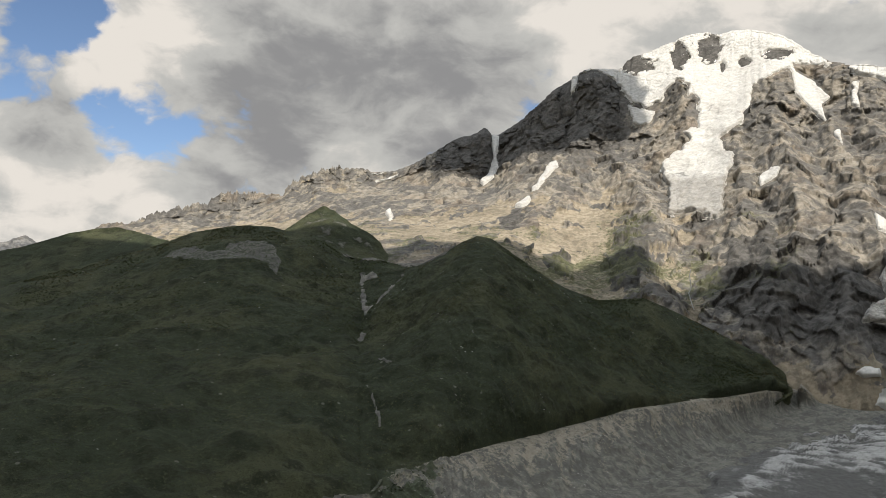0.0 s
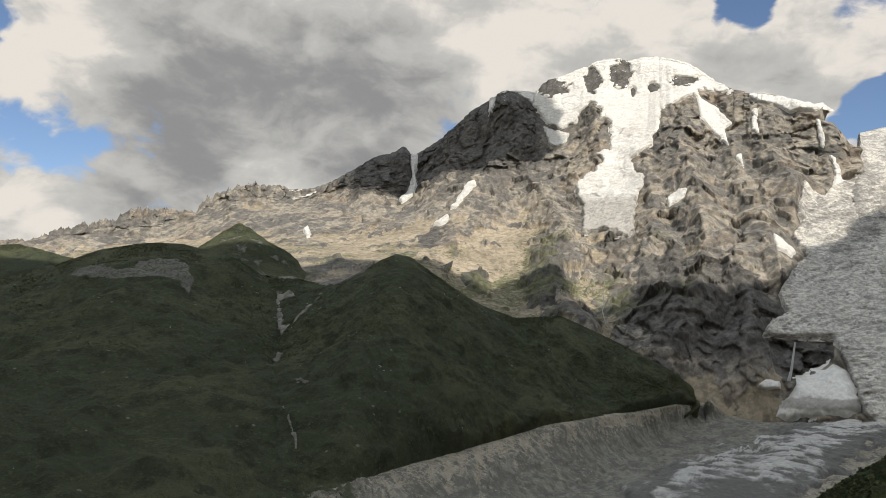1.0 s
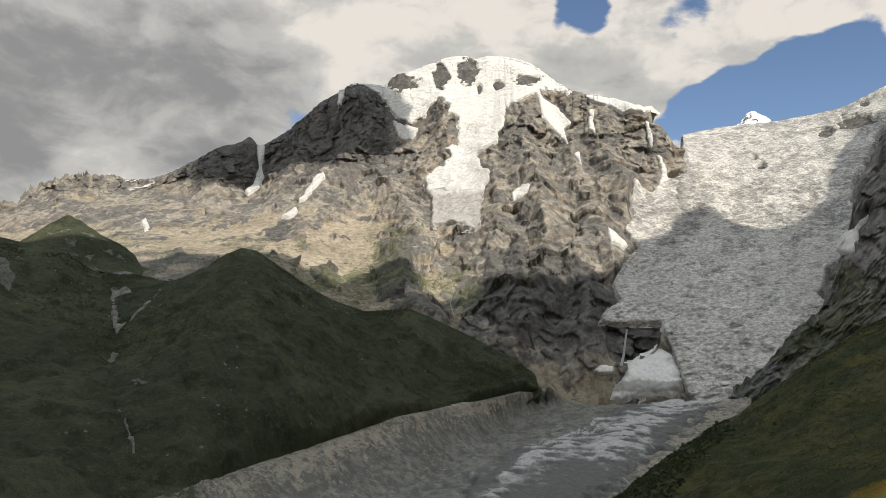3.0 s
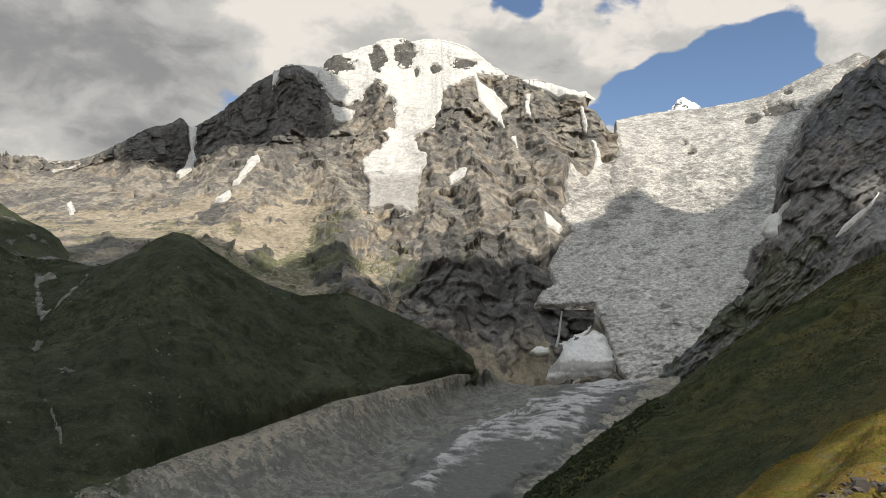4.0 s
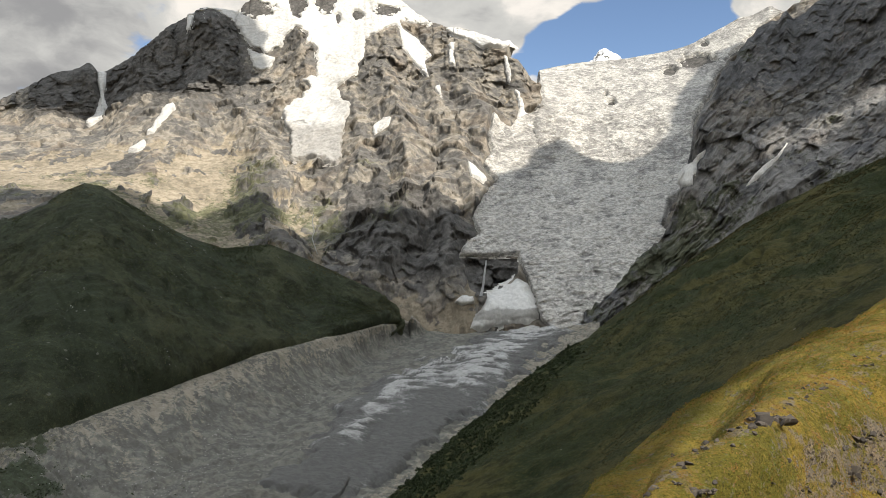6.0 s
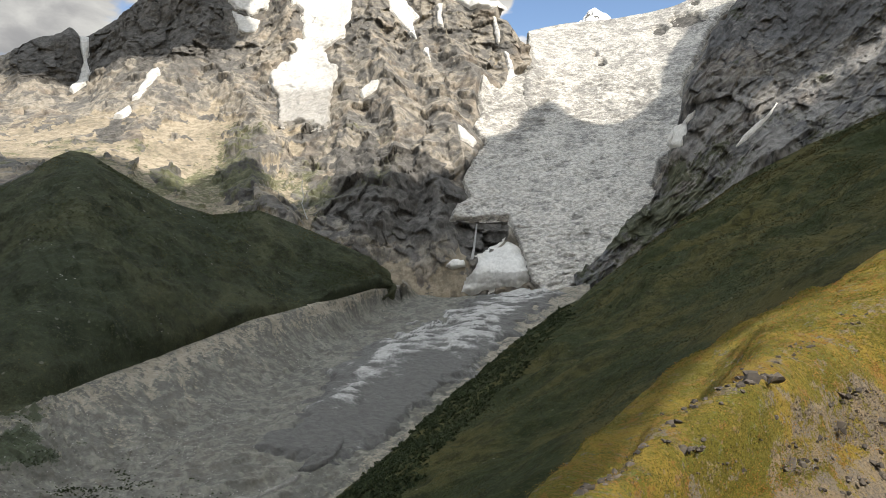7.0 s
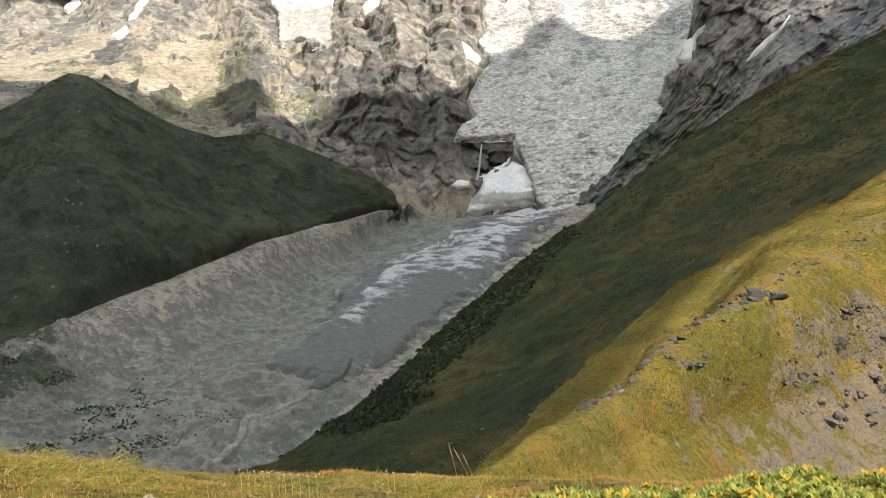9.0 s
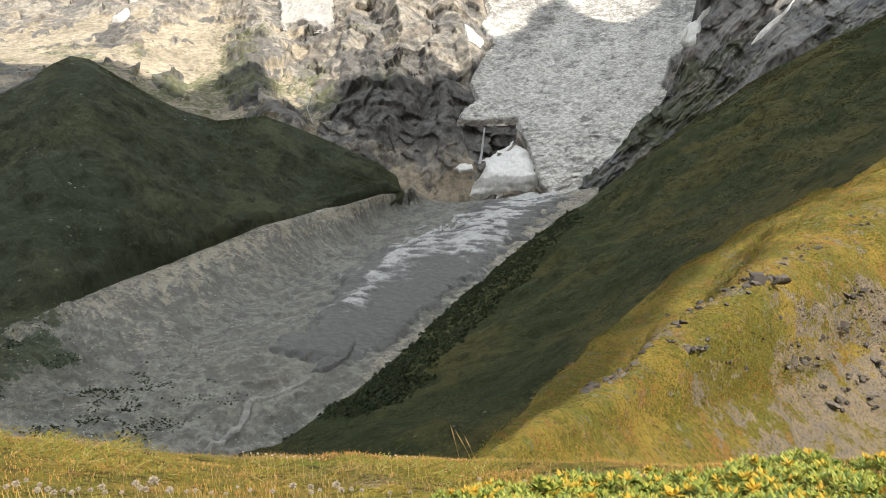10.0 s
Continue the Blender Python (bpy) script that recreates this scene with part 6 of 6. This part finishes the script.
tufts("moraine_scrub", scrub_spots, scrub_sizes, BUSH, "dark green scrub scattered over the moraine")
SPUR_STRAW = plain("spur_straw", (0.165, 0.112, 0.026), (0.275, 0.190, 0.048), 0.9, 2.0)
SPUR_BLADE = plain("spur_grass", (0.080, 0.092, 0.013), (0.205, 0.178, 0.027), 0.9, 2.0)
grassy = smooth(spur.v, 0.5, 0.8) * (1 - 0.8 * smooth(bare / spur.r, 0.1, 0.5)) * (spur.v <= spur.top) * spur.r * (1 + 2.0 * (1 - smooth(spur.v, 0.9, 1.4))) * (spur.v <= spur.top - 0.04)
for name, mat, seed, label, count in (("spur_grass", SPUR_BLADE, 3, "yellow-green grass tufts on the spur", 24000), ("dry_spur_grass", SPUR_STRAW, 9, "dry straw-coloured tufts on the spur", 12000),
                                      ("rusty_spur_grass", RUST, 15, "rust-brown autumn tufts on the spur", 7000)):
    zone = smooth(fbm(spur.p + seed * 31, 18, 3), -0.15, 0.45)
    spots = picked(spur, grassy * zone, count)
    far = np.hypot(spots[:, 0], spots[:, 1])
    tufts(name, spots, dice.uniform(0.0008, 0.0022, count) * far, mat, label)


# ---- bushes along the foot of the slope ----
def bush_mesh(seed):
    rng = np.random.RandomState(seed)
    verts, faces = [], []
    lobes = rng.normal(size=(7, 3)) * (0.28, 0.28, 0.14) + (0, 0, 0.34)
    for _ in range(150):
        lobe = lobes[rng.randint(7)]
        d = rng.normal(size=3)
        d /= np.linalg.norm(d)
        c = lobe + d * (0.26, 0.26, 0.24) * rng.uniform(0.8, 1.15)
        c[2] = max(c[2], 0.02)
        u = np.cross(d, rng.normal(size=3))
        u /= np.linalg.norm(u) + 1e-9
        v = np.cross(d, u) + 0.5 * d
        s = rng.uniform(0.05, 0.11)
        i = len(verts)
        verts += [c - u * s, c + u * s, c + v * s * 1.5, c - v * s]
        faces += [(i, i + 1, i + 2), (i, i + 3, i + 1)]
    return mesh_of("bush", verts, faces, BUSH)


bushes = [bush_mesh(k) for k in range(5)]
grove = smooth(flank.spread(FOREST, 0.5, 60.0), -0.1, 0.3) * flank.r
lone = smooth(flank.v, 2.2, 2.6) * (1 - smooth(flank.v, 2.95, 3.0)) * smooth(fbm(flank.p, 90, 3), 0.15, 0.5) * flank.r * (1 - smooth(flank.bearing, 44, 52))
for weight, count, label, group, sizes in ((grove, 205, "dark green bush in the thicket beside the moraine", "thicket by the moraine", (5, 10)),
                                           (lone, 90, "low dark bush on the green slope", "bushes on the slope", (3, 6.5))):
    for p in picked(flank, weight, count):
        size = dice.uniform(*sizes)
        ob = new("bush", bushes[dice.randint(5)])
        ob.matrix_world = pose(p[0], p[1], p[2] - 0.05 * size, 0, 0, dice.uniform(0, 360)) @ Matrix.Diagonal((size, size, size * dice.uniform(0.8, 1.25), 1))
        tagged(ob, label, "bush", group)


# ---- heath and loose stones on the far slopes ----
spots = picked(flank, grove, 4200)
tufts("thicket_undergrowth", spots, dice.uniform(3.0, 7.0, 4200), BUSH, "dense dark green scrub beside the moraine")
HEATH = plain("dark_heath", (0.034, 0.048, 0.022), (0.074, 0.082, 0.038), 0.95, 0.5)
HEATH_DRY = plain("brown_heath", (0.055, 0.050, 0.022), (0.10, 0.09, 0.036), 0.95, 0.5)
for name, relief, mat, seed, count, size, label in (
        ("slope_heath", flank, HEATH, 5, 15000, (0.0010, 0.0026), "dark heath and low shrubs on the valley slope"),
        ("dry_slope_heath", flank, HEATH_DRY, 8, 12000, (0.0012, 0.0030), "brown heath patches on the valley slope"),
        ("ridge_heath", hill, HEATH, 12, 14000, (0.0011, 0.0026), "dark heath on the grassy ridge"),
        ("dry_ridge_heath", hill, HEATH_DRY, 15, 6000, (0.0010, 0.0022), "brown heath on the grassy ridge")):
    zone = smooth(fbm(relief.p + seed * 53, 130, 4), -0.1, 0.5) * (relief.v <= relief.top - 0.02) * smooth(relief.v, 0.8, 1.0) * relief.r
    spots = picked(relief, zone, count)
    far = np.hypot(spots[:, 0], spots[:, 1])
    tufts(name, spots, dice.uniform(*size, count) * far, mat, label)
pale_zone = smooth(fbm(hill.p + 77, 160, 4), 0.25, 0.7) * smooth(hill.v, 1.05, 1.2) * (1 - smooth(hill.v, 2.6, 2.9)) * hill.r
scattered("ridge_stones", picked(hill, pale_zone, 420), dice.uniform(1.1, 1.9, 420) ** 2.2, STONE, "pale stones scattered on the grassy ridge", "stones")


# ---- the meadow at the camera's feet ----
def ground_at(bearing, far):
    a = np.radians(bearing)
    p = np.stack([far * np.sin(a), far * np.cos(a), meadow_height(bearing, far)], -1)
    p[..., 2] += 0.07 * fbm(p, 1.3, 4) * smooth(far, 0.4, 2)
    return p


def meadow_spot(bearing, rise):
    """Where a line of sight from the pass meets the meadow."""
    far = np.arange(2.0, 12.0, 0.02)
    p = ground_at(np.full(far.shape, bearing), far)
    below = np.nonzero(p[:, 2] > EYE + far * math.tan(radians(rise)))[0]
    k = below[0] if len(below) else len(far) - 1
    return p[k], far[k]


def blades(name, bearings, fars, heights, widths, mat, label, lean=1.1):
    n = len(bearings)
    p = ground_at(bearings, fars)
    turn = dice.uniform(0, 6.28, n)
    side = np.stack([np.cos(turn), np.sin(turn), 0 * turn], 1) * widths[:, None]
    bend = np.stack([np.sin(turn), -np.cos(turn), 0 * turn], 1) * (heights * dice.uniform(0.1, lean, n))[:, None]
    heights = heights * (1 - 0.55 * smooth(fars, 7.0, 8.5))
    up = np.stack([0 * turn, 0 * turn, heights], 1)
    rows = [p - side - (0, 0, 0.02), p + side - (0, 0, 0.02), p + up * 0.55 + bend * 0.4 + side * 0.7, p + up * 0.55 + bend * 0.4 - side * 0.7, p + up + bend]
    verts = np.stack(rows, 1).reshape(-1, 3)
    i = np.arange(n)[:, None] * 5
    quads, tris = (i + (0, 1, 2, 3)).tolist(), (i + (3, 2, 4)).tolist()
    return tagged(new(name, mesh_of(name, verts, quads + tris, mat)), label, "grass", kind="stuff")


def field_of(count, lo, hi, keep):
    """Random places on the meadow, thinned by keep(bearing, far)."""
    b, f = dice.uniform(lo, hi, count), np.sqrt(dice.uniform(3.6**2, 12.0**2, count))
    on = dice.uniform(0, 1, count) < keep(b, f)
    return b[on], f[on]


def patch(b, f, size, seed):
    a = np.radians(b)
    return fbm(np.stack([f * np.sin(a), f * np.cos(a), 0 * f + seed], 1), size, 3)


b, f = field_of(30000, -9, 60, lambda b, f: smooth(patch(b, f, 1.4, 3), -0.5, 0.4))
blades("meadow_grass", b, f, dice.uniform(0.02, 0.06, len(b)), dice.uniform(0.002, 0.005, len(b)), BLADE, "short yellow-green meadow grass")
b, f = field_of(34000, -9, 60, lambda b, f: smooth(patch(b, f, 1.1, 11), -0.3, 0.5))
blades("dry_meadow_grass", b, f, dice.uniform(0.03, 0.085, len(b)), dice.uniform(0.0015, 0.004, len(b)), STRAW, "dry straw-coloured meadow grass")
b, f = field_of(34000, -9, 60, lambda b, f: smooth(patch(b, f, 1.6, 23), -0.3, 0.5))
blades("rusty_meadow_grass", b, f, dice.uniform(0.02, 0.07, len(b)), dice.uniform(0.002, 0.004, len(b)), RUST, "rust-brown patches of autumn grass", 1.3)


def leaf_rosettes(seed, rosettes, leaf, radius, tall, count=9):
    """Leaves in whorls over a low dome; lens-shaped with a folded midrib."""
    rng = np.random.RandomState(seed)
    verts, faces = [], []
    for _ in range(rosettes):
        d = math.sqrt(rng.uniform()) * radius
        t = rng.uniform(0, 6.28)
        c = np.array((d * math.cos(t), d * math.sin(t), tall * (1 - 0.6 * (d / radius) ** 2) * rng.uniform(0.75, 1.1)))
        for k in range(count):
            a = 6.283 * k / count + rng.uniform(-0.3, 0.3)
            lift = rng.uniform(0.25, 1.15)
            out = np.array((math.cos(a) * math.cos(lift), math.sin(a) * math.cos(lift), math.sin(lift)))
            side = np.array((-math.sin(a), math.cos(a), 0))
            nrm = np.cross(out, side)
            ln = leaf * rng.uniform(0.75, 1.2)
            w = ln * 0.19
            i = len(verts)
            verts += [c, c + out * ln * 0.5 + side * w - nrm * w * 0.3, c + out * ln - nrm * 0.1 * ln, c + out * ln * 0.5 - side * w - nrm * w * 0.3, c + out * ln * 0.5]
            faces += [(i, i + 1, i + 4), (i + 1, i + 2, i + 4), (i + 2, i + 3, i + 4), (i + 3, i, i + 4)]
    return verts, faces


def twigs(seed, count, radius, tall):
    rng = np.random.RandomState(seed)
    verts, faces = [], []
    for _ in range(count):
        t, d = rng.uniform(0, 6.28), rng.uniform(0.3, 0.95) * radius
        top = np.array((d * math.cos(t), d * math.sin(t), tall * 0.85))
        i = len(verts)
        for at, w in ((top * 0.05, 0.006), (top, 0.003)):
            verts += [at + (w, 0, 0), at + (-w * 0.5, w, 0), at + (-w * 0.5, -w, 0)]
        faces += [(i, i + 1, i + 4, i + 3), (i + 1, i + 2, i + 5, i + 4), (i + 2, i, i + 3, i + 5)]
    return verts, faces


def shrub(name, seeds, rosettes, leaf, radius, tall, mats, label, group):
    made = []
    for seed in seeds:
        top = tagged(new(name), label, "shrub", group)
        for k, (mat, share) in enumerate(mats):
            foliage = part("foliage", mesh_of("foliage", *leaf_rosettes(seed * 7 + k, int(rosettes * share), leaf, radius, tall), mat), top)
            tagged(foliage, kind="stuff")
        part("woody_base", mesh_of("woody_base", *twigs(seed, 9, radius, tall), STEM), top)
        made.append(top)
    return made


def planted(models, places, scale):
    """The models stand at the first places, copies of them at the rest."""
    for k, (bearing, far) in enumerate(places):
        p = ground_at(np.array([bearing]), np.array([far]))[0]
        s = dice.uniform(*scale)
        m = pose(p[0], p[1], p[2] - 0.03, 0, 0, dice.uniform(0, 360)) @ Matrix.Scale(s, 4)
        if k < len(models):
            models[k].matrix_world = m
        else:
            copy_thing(models[k % len(models)], m).scale = (s, s, s)


near_shrubs = shrub("rhododendron_shrub", range(6), 62, 0.078, 0.36, 0.25, ((LEAF_GREEN, 0.84), (LEAF_GOLD, 0.16)),
                    "low rhododendron shrub with green and golden leaves", "rhododendron shrubs on the meadow")
places = []
for bearing in np.arange(23, 60, 2.6):
    reach = np.interp(bearing, (22, 26, 34, 46, 54, 60), (5.2, 6.1, 6.5, 7.0, 7.5, 7.6))
    for far in np.arange(4.3, reach, 0.48):
        places.append((bearing + dice.uniform(-1.6, 1.6), far + dice.uniform(-0.2, 0.2)))
planted(near_shrubs, places, (0.7, 1.05))
low_shrubs = shrub("bilberry_shrub", range(20, 24), 90, 0.026, 0.42, 0.04, ((LEAF_LOW, 0.75), (LEAF_GREEN, 0.25)),
                   "low yellow bilberry shrub on the meadow", "bilberry shrubs on the meadow")
places = [(dice.uniform(-8, 4.5), dice.uniform(7.2, 9.3)) for _ in range(42)] + [(dice.uniform(11, 30), dice.uniform(7.4, 9.2)) for _ in range(26)]
planted(low_shrubs, places, (0.5, 0.9))


# ---- seed heads and tall stalks ----
def fluff_ball(seed, hairs=170):
    rng = np.random.RandomState(seed)
    verts, faces = [], []
    for _ in range(hairs):
        d = rng.normal(size=3) + (0, 0, 0.25)
        d /= np.linalg.norm(d)
        side = np.cross(d, rng.normal(size=3))
        side /= np.linalg.norm(side) + 1e-9
        tip = d * rng.uniform(0.6, 1.0)
        i = len(verts)
        verts += [d * 0.08, tip + side * 0.09, tip - side * 0.09, tip * 1.12]
        faces += [(i, i + 1, i + 2), (i + 1, i + 3, i + 2)]
    return mesh_of("head", verts, faces, FLUFF)


def tube(points, radii_, mat, name="stem", sides=5):
    verts, faces = [], []
    for p, r in zip(points, radii_):
        for k in range(sides):
            a = 6.283 * k / sides
            verts.append((p[0] + r * math.cos(a), p[1] + r * math.sin(a), p[2]))
    for i in range(len(points) - 1):
        for k in range(sides):
            j = (k + 1) % sides
            faces.append((i * sides + k, i * sides + j, (i + 1) * sides + j, (i + 1) * sides + k))
    return mesh_of(name, verts, faces, mat)


heads = [fluff_ball(k) for k in range(4)]
for k, (bearing, rise, size) in enumerate(SEEDHEADS + SEEDHEADS_MORE + SKYLINE_DOTS):
    tall = 0.28 if size > 5.5 else 0.2
    lower = math.degrees(math.atan(math.tan(radians(rise)) - tall / 6.5))
    p, far = meadow_spot(bearing, lower)
    direct = np.array((math.sin(radians(bearing)), math.cos(radians(bearing)), math.tan(radians(rise))))
    top = np.array((0, 0, EYE)) + direct * far
    rise_up = max(top[2] - p[2], 0.05)
    thing = tagged(new("seed_head_plant"), "fluffy pale seed head on a dry stem in the meadow" if size > 5.5 else "tiny pale seed head at the meadow's rim", "plant", "seed heads in the meadow")
    thing.location = p
    part("stem", tube([(0, 0, -0.02), (0.01, 0, rise_up * 0.5), (0, 0, rise_up)], (0.003, 0.0025, 0.002), STEM), thing)
    head = part("head", heads[k % 4], thing, "fluffy beige seed ball")
    radius = size * far / 1367 * 0.54
    head.location, head.scale = (0, 0, rise_up), (radius, radius, radius * 0.85)

for base_b, base_e, tip_b, tip_e in STALKS:
    p, far = meadow_spot(base_b, base_e)
    tip = np.array((far * math.sin(radians(tip_b)), far * math.cos(radians(tip_b)), EYE + far * math.tan(radians(tip_e)))) - p
    thing = tagged(new("grass_stalk"), "tall dry grass stalk with a narrow ear", "grass", "tall grass stalks")
    thing.location = p
    curve = [np.array((tip[0] * t**1.3, tip[1] * t**1.3, tip[2] * t)) for t in np.linspace(0, 1, 8)]
    part("stem", tube(curve, np.linspace(0.0035, 0.0018, 8), STRAW), thing)
    part("ear", tube([curve[5] + (curve[7] - curve[5]) * t for t in (0, 0.3, 0.7, 1)], (0.002, 0.007, 0.006, 0.001), STRAW, "ear"), thing, "narrow straw-coloured ear")
